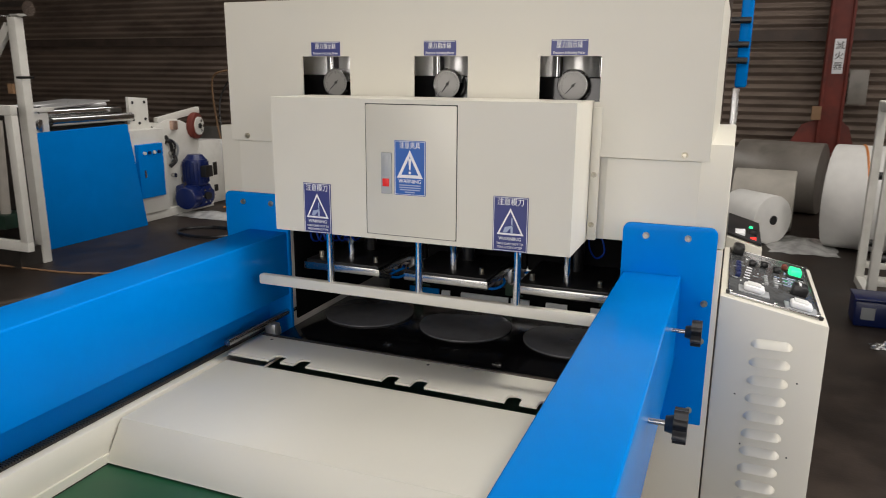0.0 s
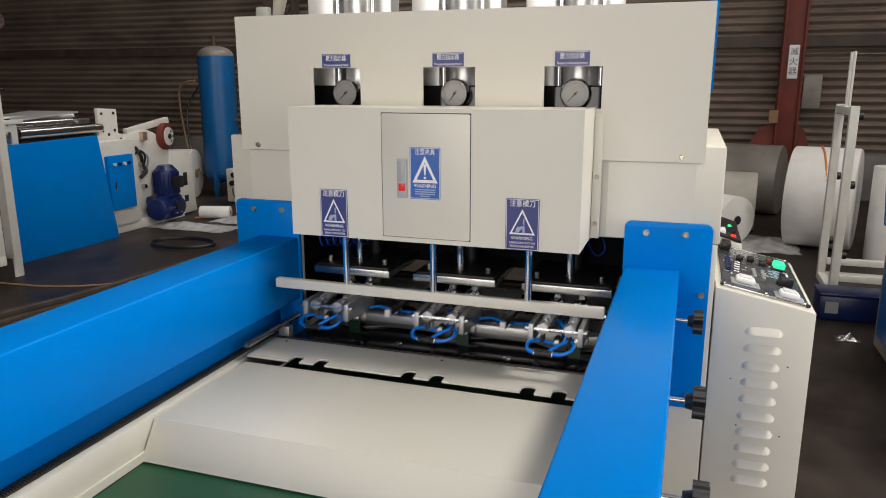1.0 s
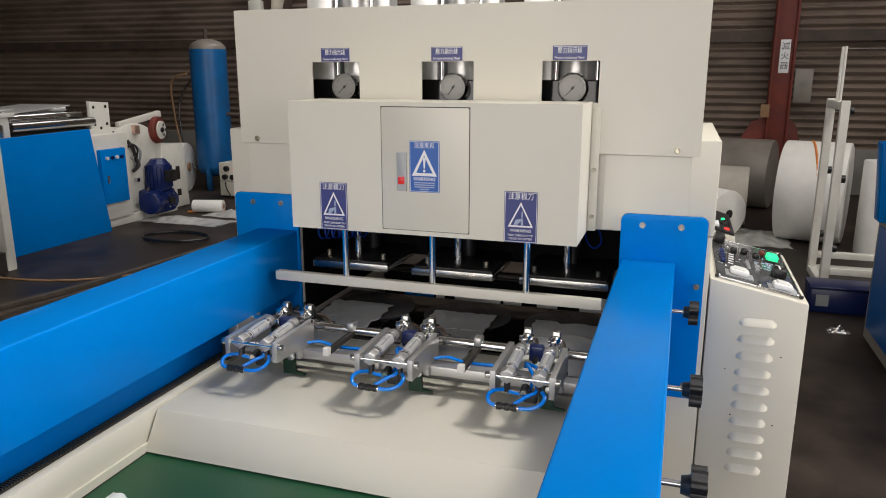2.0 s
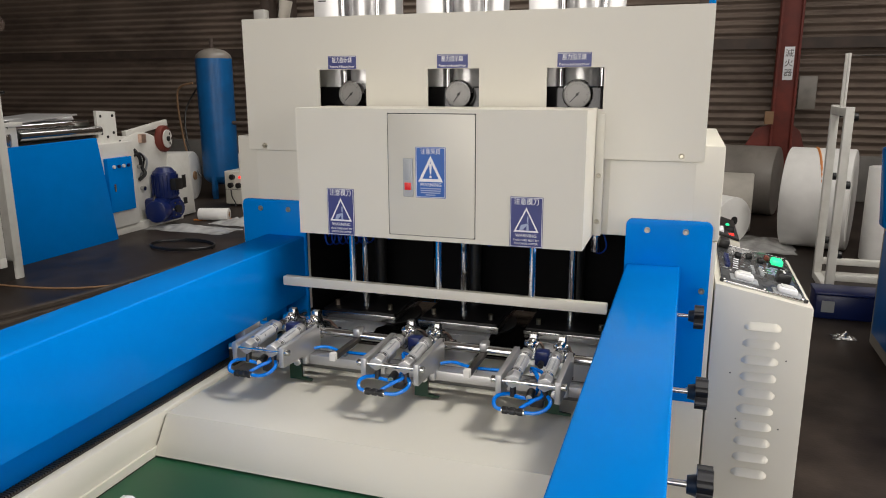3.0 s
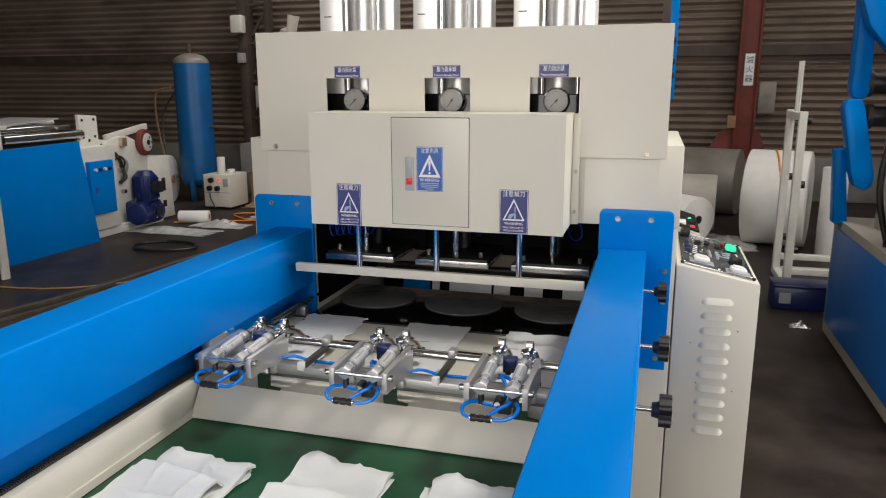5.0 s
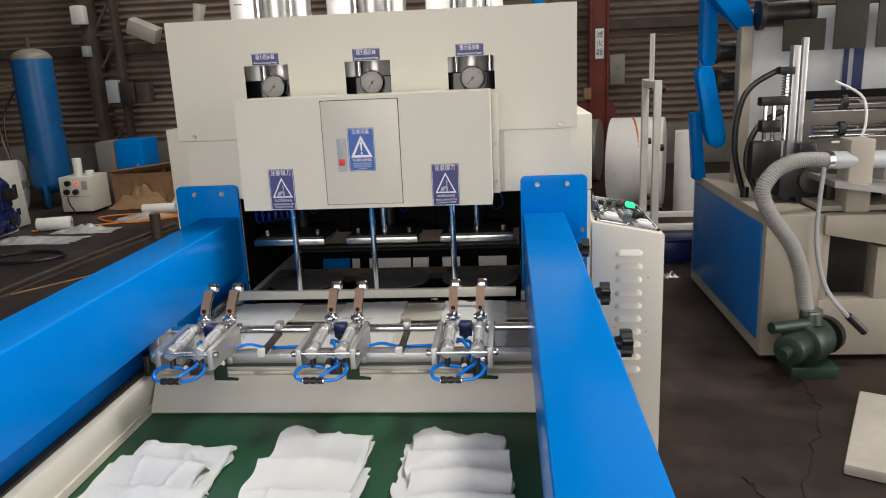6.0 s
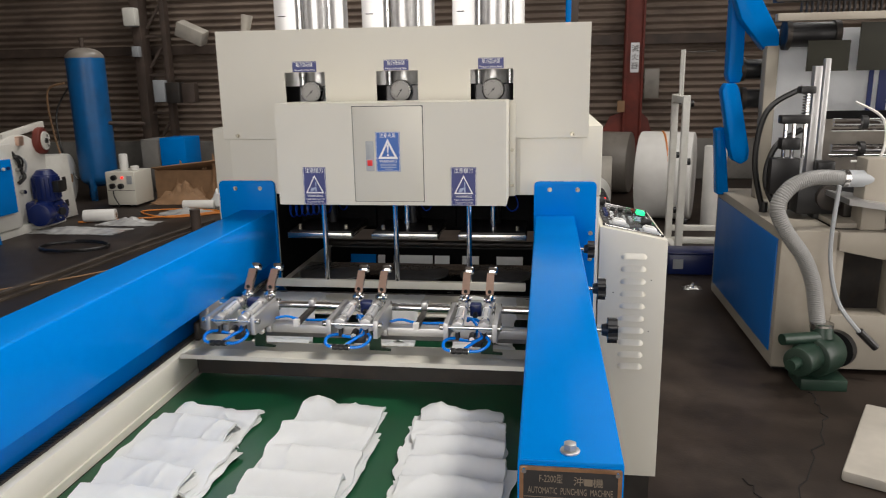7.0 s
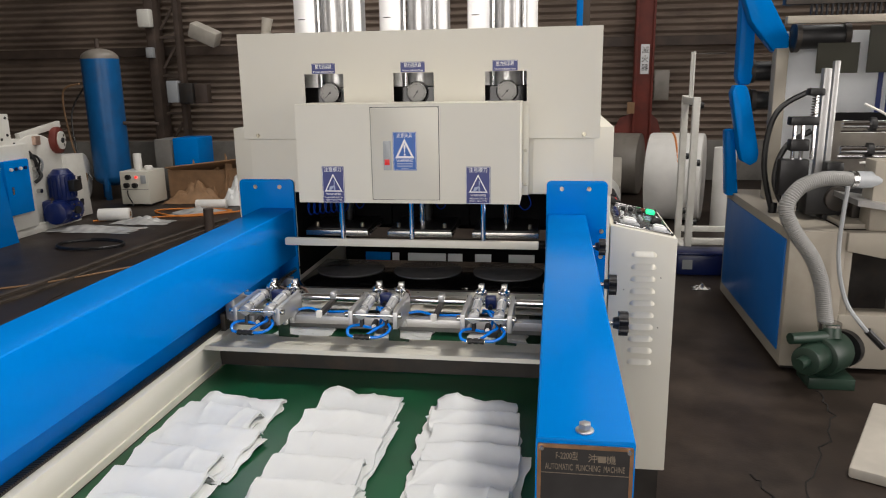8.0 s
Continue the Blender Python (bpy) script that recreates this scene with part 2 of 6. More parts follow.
def prism(poly, axis, a, b, bm=None, bev=0.0):
    """A flat outline, given in the two other axes in order, drawn out along axis from a to b."""
    own = bmesh.new()
    put = {"x": lambda u, v, w: (w, u, v), "y": lambda u, v, w: (u, w, v), "z": lambda u, v, w: (u, v, w)}[axis]
    lo = [own.verts.new(put(u, v, a)) for u, v in poly]
    hi = [own.verts.new(put(u, v, b)) for u, v in poly]
    own.faces.new(lo)
    own.faces.new(hi[::-1])
    for i in range(len(poly)):
        j = (i + 1) % len(poly)
        own.faces.new((lo[i], hi[i], hi[j], lo[j]))
    bmesh.ops.recalc_face_normals(own, faces=own.faces)
    if bev:
        bmesh.ops.bevel(own, geom=own.edges[:], offset=bev, segments=2, profile=0.5, affect="EDGES")
    return join(bm, own)


def rounded(x0, x1, z0, z1, r, corners="abcd", n=5):
    """An upright rectangle's outline with rounded corners: a bottom left, b bottom right, c top right, d top left."""
    out = []
    for key, cx, cz, a0 in (("a", x0, z0, 180), ("b", x1, z0, 270), ("c", x1, z1, 0), ("d", x0, z1, 90)):
        if key not in corners:
            out.append((cx, cz))
            continue
        mx, mz = cx + (r if cx == x0 else -r), cz + (r if cz == z0 else -r)
        out += [(mx + r * math.cos(radians(a0 + 90 * k / n)), mz + r * math.sin(radians(a0 + 90 * k / n))) for k in range(n + 1)]
    return out


def holed(x0, x1, z0, z1, y0, y1, holes):
    """A sheet facing y, with rectangular openings (x0, x1, z0, z1) through it."""
    xs = sorted({x0, x1, *[h[0] for h in holes], *[h[1] for h in holes]})
    zs = sorted({z0, z1, *[h[2] for h in holes], *[h[3] for h in holes]})
    own = bmesh.new()
    grid = [[own.verts.new((x, y0, z)) for z in zs] for x in xs]
    for i in range(len(xs) - 1):
        for k in range(len(zs) - 1):
            cx, cz = (xs[i] + xs[i + 1]) / 2, (zs[k] + zs[k + 1]) / 2
            if not any(h[0] < cx < h[1] and h[2] < cz < h[3] for h in holes):
                own.faces.new((grid[i][k], grid[i + 1][k], grid[i + 1][k + 1], grid[i][k + 1]))
    r = bmesh.ops.extrude_face_region(own, geom=own.faces[:])
    bmesh.ops.translate(own, vec=(0, y1 - y0, 0), verts=[v for v in r["geom"] if isinstance(v, bmesh.types.BMVert)])
    return own


def letters(body, size, at, material, parent, name="lettering", width=0.0, depth=0.0004, rx=90, rz=0):
    """Writing on a face, centred at a place; facing -y unless turned. width: the line's width, to which it is fitted."""
    cu = bpy.data.curves.new("t", "FONT")
    cu.body, cu.size, cu.extrude, cu.align_x, cu.align_y = body, size, depth, "CENTER", "CENTER"
    cu.resolution_u = 3
    tmp = new("t", cu)
    dg = bpy.context.evaluated_depsgraph_get()
    me = bpy.data.meshes.new_from_object(tmp.evaluated_get(dg))
    bpy.data.objects.remove(tmp)
    bm = bmesh.new()
    bm.from_mesh(me)
    bpy.data.meshes.remove(me)
    if width and bm.verts:
        xs = [v.co.x for v in bm.verts]
        bmesh.ops.scale(bm, vec=(width / (max(xs) - min(xs)), 1, 1), verts=bm.verts)
    bmesh.ops.transform(bm, matrix=pose(*at, rx, 0, rz), verts=bm.verts)
    return part(name, bm, material, parent, smooth=False)


def screw(x, y, z, parent, r=0.006, way=(0, -1, 0)):
    w = Vector(way)
    p = Vector((x, y, z))
    bm = rod(p, p + w * 0.003, r * 1.25, seg=14)
    rod(p + w * 0.003, p + w * 0.008, r, r * 0.75, seg=14, bm=bm)
    return part("screw", bm, SCREW, parent)

# ---------------------------------------------------------------- the hall
def corrugated(x0, x1, z0, z1, pitch, depth, along="x", at=0.0):
    bm = bmesh.new()
    n = int((z1 - z0) / pitch * 8)
    rows = []
    for i in range(n + 1):
        z = z0 + (z1 - z0) * i / n
        d = at + depth * math.sin(math.tau * (z - z0) / pitch)
        rows.append([bm.verts.new((x, d, z) if along == "x" else (d, x, z)) for x in (x0, x1)])
    for a, b in zip(rows, rows[1:]):
        bm.faces.new((a[0], a[1], b[1], b[0]))
    r = bmesh.ops.extrude_face_region(bm, geom=bm.faces[:])
    vec = (0, 0.02, 0) if along == "x" else (0.02, 0, 0)
    bmesh.ops.translate(bm, vec=vec, verts=[v for v in r["geom"] if isinstance(v, bmesh.types.BMVert)])
    return bm


WALL = 11.0
solo("floor", box(-14, 6.5, -6.0, WALL + 0.4, -0.2, 0), FLOOR, "worn dark concrete hall floor with stains and cracks", "floor", kind="structure")
solo("wall_north", corrugated(-14, 6.5, 0.62, 6.0, 0.105, 0.026, "x", WALL), SHEET, "weathered brown corrugated metal wall sheeting", "wall", kind="structure")
solo("wall_base_north", box(-14, 6.5, WALL - 0.10, WALL + 0.25, 0, 0.62, 0.02), CONCRETE, "stained grey concrete plinth under the sheeting", "wall", kind="structure")
solo("wall_west", corrugated(-6.0, WALL, 0.0, 6.0, 0.098, 0.02, "y", -14), SHEET, "weathered brown corrugated metal wall", "wall", kind="structure")
we = corrugated(3.0, WALL, 0.0, 6.0, 0.098, 0.02, "y", 6.5)
for y0, y1, z0 in ((-6.0, -2.5, 0.0), (-2.5, 3.0, 4.4)):
    join(we, corrugated(y0, y1, z0, 6.0, 0.098, 0.02, "y", 6.5))
solo("wall_east", we, SHEET, "weathered brown corrugated metal wall with an open gate", "wall", kind="structure")
solo("wall_south", holed(-14, 6.5, 0, 6, -6.0, -5.8, [(-3.6, 2.4, 0.0, 5.0)]), SHEET, "metal wall with a wide open gate", "wall", kind="structure")
rf = bmesh.new()
for x0, x1, y0, y1 in ((-14, -4.6, -6.0, 11.3), (-2.6, 0.95, -6.0, 11.3), (3.45, 6.5, -6.0, 6.5), (3.45, 3.8, 6.5, 11.3), (5.4, 6.5, 6.5, 11.3), (3.8, 5.4, 9.9, 11.3), (-4.6, -2.6, -6.0, 4.0), (-4.6, -2.6, 10.6, 11.3), (0.95, 3.45, -6.0, -1.4), (0.95, 3.45, 6.8, 11.3)):
    box(x0, x1, y0, y1, 6.0, 6.1, bm=rf)
solo("ceiling", rf, ROOF, "metal roof with three long roof lights, two of them added for fill", "ceiling", kind="structure")
solo("ground", box(-150, 150, -150, 150, -0.5, -0.21), CONCRETE, "grey paved yard outside the hall", "ground", kind="structure")
for z in (2.12, 3.6):
    gb = box(-14, 6.5, WALL - 0.12, WALL - 0.03, z - 0.075, z - 0.055)
    box(-14, 6.5, WALL - 0.045, WALL - 0.03, z - 0.055, z + 0.07, bm=gb)
    solo("wall_girt", gb, RUST, "dark rusty steel girt along the wall", "steel beam", kind="structure")
for k, run in enumerate((((1.05, 0.45), (1.32, 1.25), (1.52, 1.95), (1.82, 2.55), (1.85, 2.9)), ((1.3, 1.0), (1.36, 1.6), (1.3, 2.0)), ((-1.9, 0.2), (-2.6, 1.7), (-3.1, 3.1), (-3.4, 4.2)))):
    line = smooth_line([(x, y, 0.002) for x, y in run], 8)
    line = [p + Vector((random.uniform(-0.02, 0.02), random.uniform(-0.02, 0.02), 0)) for p in line]
    solo("floor_crack", pipe(line, 0.0035, 4, n=1), CRACK, "thin dark crack in the concrete floor", "crack", kind="structure")


# ---------------------------------------------------------------- punching machine: frame and covers
LANES = (-0.305, 0.0, 0.305)
pm = thing("punching_machine", "cream and blue three-lane bag punching machine on the hall floor", "machine", (0, 1.9, 0), kind="")
for s in (-1, 1):
    bm = prism(rounded(min(s * 0.452, s * 0.66), max(s * 0.452, s * 0.66), 0.0, 1.238, 0.004), "y", 1.582, 2.28, bev=0.003)
    part("side_column", bm, CREAM, pm)
    bm = prism(rounded(min(s * 0.446, s * 0.648), max(s * 0.446, s * 0.648), 0.825, 1.288, 0.016, "cd"), "y", 1.566, 1.578, bev=0.0015)
    pl = part("blue_end_plate", bm, BLUE, pm, "bright blue bolted flange plate")
    for x, z in ((0.497, 1.262), (0.587, 1.262), (0.632, 1.118), (0.632, 1.03), (0.62, 0.86)):
        screw(s * x, 1.566, z, pl)
    # beam cover
    prof = [(0.451, 1.005), (0.451, 1.172), (0.454, 1.175), (0.576, 1.175), (0.579, 1.172), (0.579, 0.98), (0.575, 0.98), (0.575, 1.0), (0.458, 1.005)]
    if s < 0:
        prof = [(-0.451, 1.01), (-0.451, 1.183), (-0.454, 1.186), (-0.571, 1.186), (-0.574, 1.183), (-0.574, 0.98), (-0.57, 0.98), (-0.57, 1.005), (-0.458, 1.01)]
    part("side_rail", prism(prof, "y", -0.02, 1.566, bev=0.0012), BLUE, pm, "long bright blue enamelled side rail cover")
    # inner beam, rack and leg
    part("side_beam", box(*sorted((s * 0.483, s * 0.519)), -0.1, 1.58, 0.824, 0.911, 0.004), CREAM, pm, "cream side beam beside the belt")
    rk = box(*sorted((s * 0.504, s * 0.519)), 0.0, 1.6, 0.9112, 0.917)
    part("rack_base", rk, DARKSTEEL, pm)
    teeth = bmesh.new()
    for i in range(260):
        y = 0.06 + i * 0.006
        box(*sorted((s * 0.499, s * 0.518)), y, y + 0.003, 0.9172, 0.922, bm=teeth)
    tagged(part("rack_teeth", teeth, DARKSTEEL, pm, smooth=False), kind="stuff")
    part("inner_web", box(*sorted((s * 0.5195, s * 0.545)), 0.0, 1.58, 0.80, 1.0), BLUE, pm)
    for y in (0.05, 1.2):
        part("leg", box(*sorted((s * 0.49, s * 0.55)), y, y + 0.06, 0, 0.82, 0.004), CREAM, pm)
    part("lower_stretcher", box(*sorted((s * 0.49, s * 0.55)), 0.11, 1.2, 0.25, 0.31, 0.004), CREAM, pm)

# star knobs on the rail's outer side
for s in (-1, 1):
    for y in (1.414, 0.98, 0.67):
        kn = rod((s * 0.576, y, 1.10), (s * 0.606, y, 1.10), 0.0045, seg=12)
        k = part("knob_screw", kn, STEEL, pm)
        bm = rod((s * 0.604, y, 1.10), (s * 0.618, y, 1.10), 0.012, 0.015, seg=16)
        poly = []
        for i in range(56):
            a = i * math.tau / 56
            poly.append((y + (0.0235 + 0.0045 * math.cos(7 * a)) * math.cos(a), 1.10 + (0.0235 + 0.0045 * math.cos(7 * a)) * math.sin(a)))
        prism(poly, "x", min(s * 0.616, s * 0.636), max(s * 0.616, s * 0.636), bm=bm)
        part("star_knob", bm, RUBBER, k, "black plastic star knob")
# rail ends
for s in (-1, 1):
    part("rail_end", box(*sorted((s * 0.456, s * 0.574)), -0.021, -0.012, 1.006, 1.17), BLUE, pm)
    bm = rod((s * 0.515, 0.004, 1.175), (s * 0.515, 0.004, 1.178), 0.0125, seg=24, bev=0.001)
    rod((s * 0.515, 0.004, 1.178), (s * 0.515, 0.004, 1.187), 0.0085, seg=6, bm=bm, bev=0.0008)
    part("hex_bolt", bm, ALU, pm, "shiny hexagon bolt with washer")
np_ = part("nameplate", prism(rounded(0.4535, 0.5765, 1.06, 1.168, 0.003), "y", -0.024, -0.0212), BRASS, pm, "black nameplate with a bronze border")
part("plate_field", prism(rounded(0.4585, 0.5715, 1.065, 1.163, 0.002), "y", -0.0246, -0.0239), PLATEBLACK, np_)
letters("F-2200型", 0.013, (0.4915, -0.0247, 1.1525), PLATETEXT, np_, width=0.028)
letters("沖", 0.013, (0.525, -0.0247, 1.1505), PLATETEXT, np_)
letters("機", 0.013, (0.548, -0.0247, 1.1495), PLATETEXT, np_)
part("worn_letter", box(0.5315, 0.5415, -0.0252, -0.0245, 1.146, 1.155), PLATETEXT, np_)
letters("AUTOMATIC  PUNCHING  MACHINE", 0.0125, (0.515, -0.0247, 1.1365), PLATETEXT, np_, width=0.102)
part("plate_line", box(0.459, 0.571, -0.0251, -0.0245, 1.1275, 1.1283), PLATETEXT, np_)
for x in (0.459, 0.571):
    part("plate_screw", rod((x, -0.024, 1.163), (x, -0.0275, 1.163), 0.0035, 0.003, seg=12), CHROME, np_)

# upper body behind the hood, with stepped shoulders
for s in (-1, 1):
    bm = box(*sorted((s * 0.375, s * 0.663)), 1.584, 2.28, 1.24, 1.468, 0.004)
    part("shoulder", bm, CREAM, pm, "stepped cream shoulder of the body")
    part("shoulder_panel", prism(rounded(*sorted((s * 0.40, s * 0.60)), 1.243, 1.428, 0.002), "y", 1.581, 1.5845), CREAM, pm)
# linings blacked out: the press opening's shade is put into their colour
part("back_wall", box(-0.45, 0.45, 2.2, 2.26, 0.80, 0.905), SHADEBLACK, pm)
part("back_wall", box(-0.45, 0.45, 2.2, 2.26, 1.0, 1.46), SHADEBLACK, pm)
part("inner_roof", box(-0.374, 0.374, 1.66, 2.2, 1.40, 1.44), SHADEBLACK, pm)
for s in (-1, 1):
    part("inner_cheek", box(*sorted((s * 0.447, s * 0.4515)), 1.60, 2.26, 0.93, 1.239), SHADEBLACK, pm)
WINDOWS = [(c - 0.069, c + 0.069, 1.552, 1.650) for c in (-0.3155, -0.0035, 0.307)]
hd = part("hood", holed(-0.617, 0.617, 1.431, 1.787, 1.572, 1.577, WINDOWS), CREAM, pm, "large cream sheet-metal hood with three gauge windows")
for x in (-0.617, 0.612):
    part("hood_side", box(x, x + 0.005, 1.577, 2.24, 1.431, 1.787), CREAM, hd)
holes = [(-0.44, -0.235), (-0.135, 0.065), (0.175, 0.375)]
edges = [-0.612, *[v for h in holes for v in h], 0.612]
for a, b in zip(edges[::2], edges[1::2]):
    part("roof_strip", box(a, b, 1.577, 2.24, 1.782, 1.787), CREAM, hd)
for a, b in holes:
    part("roof_strip", box(a, b, 1.577, 1.615, 1.782, 1.787), CREAM, hd)
    part("roof_strip", box(a, b, 1.80, 2.24, 1.782, 1.787), CREAM, hd)
part("hood_back", box(-0.612, 0.612, 2.235, 2.24, 1.468, 1.782), CREAM, hd)
part("hood_edge", rod((-0.615, 1.5755, 1.784), (0.615, 1.5755, 1.784), 0.0035, seg=8), CREAM, hd)
for x in (-0.565, 0.565):
    screw(x, 1.572, 1.443, hd)
# small cup on the hood
vl = thing("small_cup", "small pinkish plastic cup lying on the hood top", "cup", (-0.565, 1.72, 1.787))
part("cup_body", rod((-0.57, 1.72, 1.80), (-0.56, 1.72, 1.85), 0.016, 0.02, seg=18, bev=0.002), CARDPALE, vl)
part("cup_foot", rod((-0.57, 1.72, 1.787), (-0.57, 1.72, 1.801), 0.018, seg=18), CARDPALE, vl)

# press cylinders standing through the hood
for c in LANES:
    cy = thing("press_cylinder", "shiny metal press cylinder with a flat aluminium column", "cylinder", (c - 0.03, 1.7, 1.45), group="press cylinders")
    part("barrel", rod((c + 0.0, 1.71, 1.45), (c + 0.0, 1.71, 2.12), 0.045, seg=40), CLEAR, cy, "polished round barrel")
    part("cap", box(c - 0.05, c + 0.065, 1.655, 1.765, 2.12, 2.17, 0.006), ALU, cy)
    part("column", box(c - 0.135, c - 0.058, 1.66, 1.75, 1.45, 2.14, 0.004), PALEALU, cy, "flat pale aluminium column")
    part("tie_rod", rod((c - 0.048, 1.665, 1.45), (c - 0.048, 1.665, 2.14), 0.006, seg=12), CHROME, cy)
    part("tie_rod", rod((c + 0.056, 1.665, 1.45), (c + 0.056, 1.665, 2.14), 0.006, seg=12), CHROME, cy)
    part("base_block", box(c - 0.14, c + 0.07, 1.64, 1.78, 1.44, 1.605, 0.004), BLACK, cy)
    part("scale_mark", box(c - 0.12, c - 0.095, 1.6592, 1.6602, 1.835, 1.838), BLACKINK, cy)
    part("barrel_side", box(c + 0.052, c + 0.10, 1.69, 1.75, 1.45, 2.14, 0.004), PALEALU, cy)

# pressure gauges behind the windows
for c, turn in zip((-0.3055, 0.002, 0.309), (225, 235, 228)):
    z, y = 1.5855, 1.604
    g = part("pressure_gauge", rod((c, y, z), (c, y + 0.03, z), 0.036, seg=40, bev=0.002), CHROME, pm, "round pressure gauge with a chrome bezel")
    part("dial", rod((c, y - 0.001, z), (c, y + 0.002, z), 0.0315, seg=36), DIAL, g, "pale dial with black ticks")
    bez = bmesh.new()
    for i in range(40):
        a0, a1 = i * math.tau / 40, (i + 1) * math.tau / 40
        q = []
        for rr, dy in ((0.0318, -0.001), (0.034, -0.006), (0.0375, 0.004)):
            q.append([bez.verts.new((c + rr * math.cos(a), y + dy, z + rr * math.sin(a))) for a in (a0, a1)])
        for u, v in zip(q, q[1:]):
            bez.faces.new((u[0], u[1], v[1], v[0]))
    bmesh.ops.remove_doubles(bez, verts=bez.verts, dist=1e-5)
    part("bezel", bez, CHROME, g)
    ticks = bmesh.new()
    for i in range(31):
        a = radians(225 - i * 9)
        long = 0.006 if i % 5 == 0 else 0.003
        box(-0.0004, 0.0004, -0.0003, 0.0003, -long / 2, long / 2, bm=ticks, turn=None)
        new_verts = list(ticks.verts)[-8:]
        bmesh.ops.transform(ticks, matrix=Matrix.Translation((c, y - 0.0014, z)) @ Matrix.Rotation(-(a - math.pi / 2), 4, "Y") @ Matrix.Translation((0, 0, 0.0285 - long / 2)), verts=new_verts)
    part("ticks", ticks, BLACKINK, g, smooth=False)
    nd = box(-0.0009, 0.0009, -0.0006, 0.0006, -0.008, 0.024)
    bmesh.ops.transform(nd, matrix=Matrix.Translation((c, y - 0.0024, z)) @ Matrix.Rotation(-radians(turn - 90), 4, "Y"), verts=nd.verts)
    rod((c, y - 0.0034, z), (c, y - 0.001, z), 0.0035, seg=12, bm=nd)
    part("needle", nd, BLACKINK, g)
    part("gauge_stem", rod((c, y + 0.015, z - 0.034), (c, y + 0.015, 1.47), 0.007, seg=10), SCREW, g)
part("manifold", box(-0.40, 0.40, 1.60, 1.65, 1.455, 1.50, 0.003), DARKSTEEL, pm)

# meter labels
for c in (-0.3145, -0.005, 0.304):
    lb = part("meter_label", prism(rounded(c - 0.041, c + 0.041, 1.6515, 1.6855, 0.001), "y", 1.5705, 1.5722), STICKERNAVY, pm, "navy label with white writing")
    letters("壓力指示錶", 0.0155, (c, 1.5703, 1.6735), INK, lb, width=0.058)
    letters("Pressure Indicating Meter", 0.0088, (c, 1.5703, 1.6575), INK, lb, width=0.072)
    part("label_line", box(c - 0.039, c + 0.039, 1.5699, 1.5706, 1.6828, 1.6838), INK, lb)

# front box, hollow below
fb = part("front_box", holed(-0.363, 0.363, 1.237, 1.555, 1.394, 1.3955, [(-0.1138, 0.1088, 1.2478, 1.5452)]), CREAM, pm, "projecting cream front cover box")
bm = box(-0.363, -0.360, 1.3955, 1.583, 1.237, 1.555)
box(0.360, 0.363, 1.3955, 1.583, 1.237, 1.555, bm=bm)
box(-0.36, 0.36, 1.3955, 1.572, 1.552, 1.555, bm=bm)
part("box_sides", bm, CREAM, fb)
bm = rod((-0.3605, 1.3965, 1.237), (-0.3605, 1.3965, 1.555), 0.0027, seg=8)
rod((0.3605, 1.3965, 1.237), (0.3605, 1.3965, 1.555), 0.0027, seg=8, bm=bm)
rod((-0.3605, 1.3965, 1.5525), (0.3605, 1.3965, 1.5525), 0.0027, seg=8, bm=bm)
part("box_edges", bm, CREAM, fb)
part("side_flange", box(0.364, 0.384, 1.566, 1.58, 1.24, 1.54, 0.001), CREAM, fb)
for z in (1.391, 1.276):
    screw(0.374, 1.566, z, fb, 0.005)
dr = part("inspection_door", prism(rounded(-0.1123, 0.1065, 1.2492, 1.5430, 0.004), "y", 1.3932, 1.396, bev=0.0008), CREAM, pm, "flat cream inspection door")
part("door_gap", box(-0.12, 0.115, 1.3963, 1.398, 1.243, 1.549), RUBBER, dr)
lt = part("latch", prism(rounded(-0.0725, -0.0475, 1.345, 1.438, 0.002), "y", 1.388, 1.3932, bev=0.001), GREYPLASTIC, dr, "grey push latch with a red button")
part("latch_button", box(-0.068, -0.052, 1.385, 1.388, 1.362, 1.380, 0.001), REDBUTTON, lt, "red latch button")
part("latch_lever", box(-0.068, -0.052, 1.3865, 1.388, 1.385, 1.432, 0.0005), GREYPLASTIC, lt)


def frame_lines(x0, x1, z0, z1, y, w, material, parent, name="border"):
    bm = box(x0, x1, y, y + 0.0005, z0, z0 + w)
    box(x0, x1, y, y + 0.0005, z1 - w, z1, bm=bm)
    box(x0, x0 + w, y, y + 0.0005, z0 + w, z1 - w, bm=bm)
    box(x1 - w, x1, y, y + 0.0005, z0 + w, z1 - w, bm=bm)
    return part(name, bm, material, parent, smooth=False)


def triangle(cx, z0, z1, half, y, w, parent):
    bm = bmesh.new()
    pts = [(cx - half, z0), (cx + half, z0), (cx, z1)]
    mid = (cx, z0 + (z1 - z0) / 3)
    inner = [(mid[0] + (a - mid[0]) * w, mid[1] + (b - mid[1]) * w) for a, b in pts]
    for i in range(3):
        j = (i + 1) % 3
        prism([pts[i], pts[j], inner[j], inner[i]], "y", y, y + 0.0005, bm=bm)
    return part("warning_triangle", bm, INK, parent, smooth=False)


st = part("clamp_warning_sticker", prism(rounded(-0.041, 0.035, 1.344, 1.466, 0.002), "y", 1.3920, 1.3930), STICKER, dr, "blue warning sticker with a white triangle")
frame_lines(-0.0395, 0.0335, 1.3455, 1.4645, 1.3915, 0.001, INK, st)
letters("注意夾具", 0.015, (-0.003, 1.3917, 1.4545), INK, st, width=0.05)
triangle(-0.003, 1.383, 1.4455, 0.0315, 1.3915, 0.66, st)
bm = prism([(-0.0065, 1.427), (0.0005, 1.427), (-0.0015, 1.401), (-0.0045, 1.401)], "y", 1.3915, 1.392)
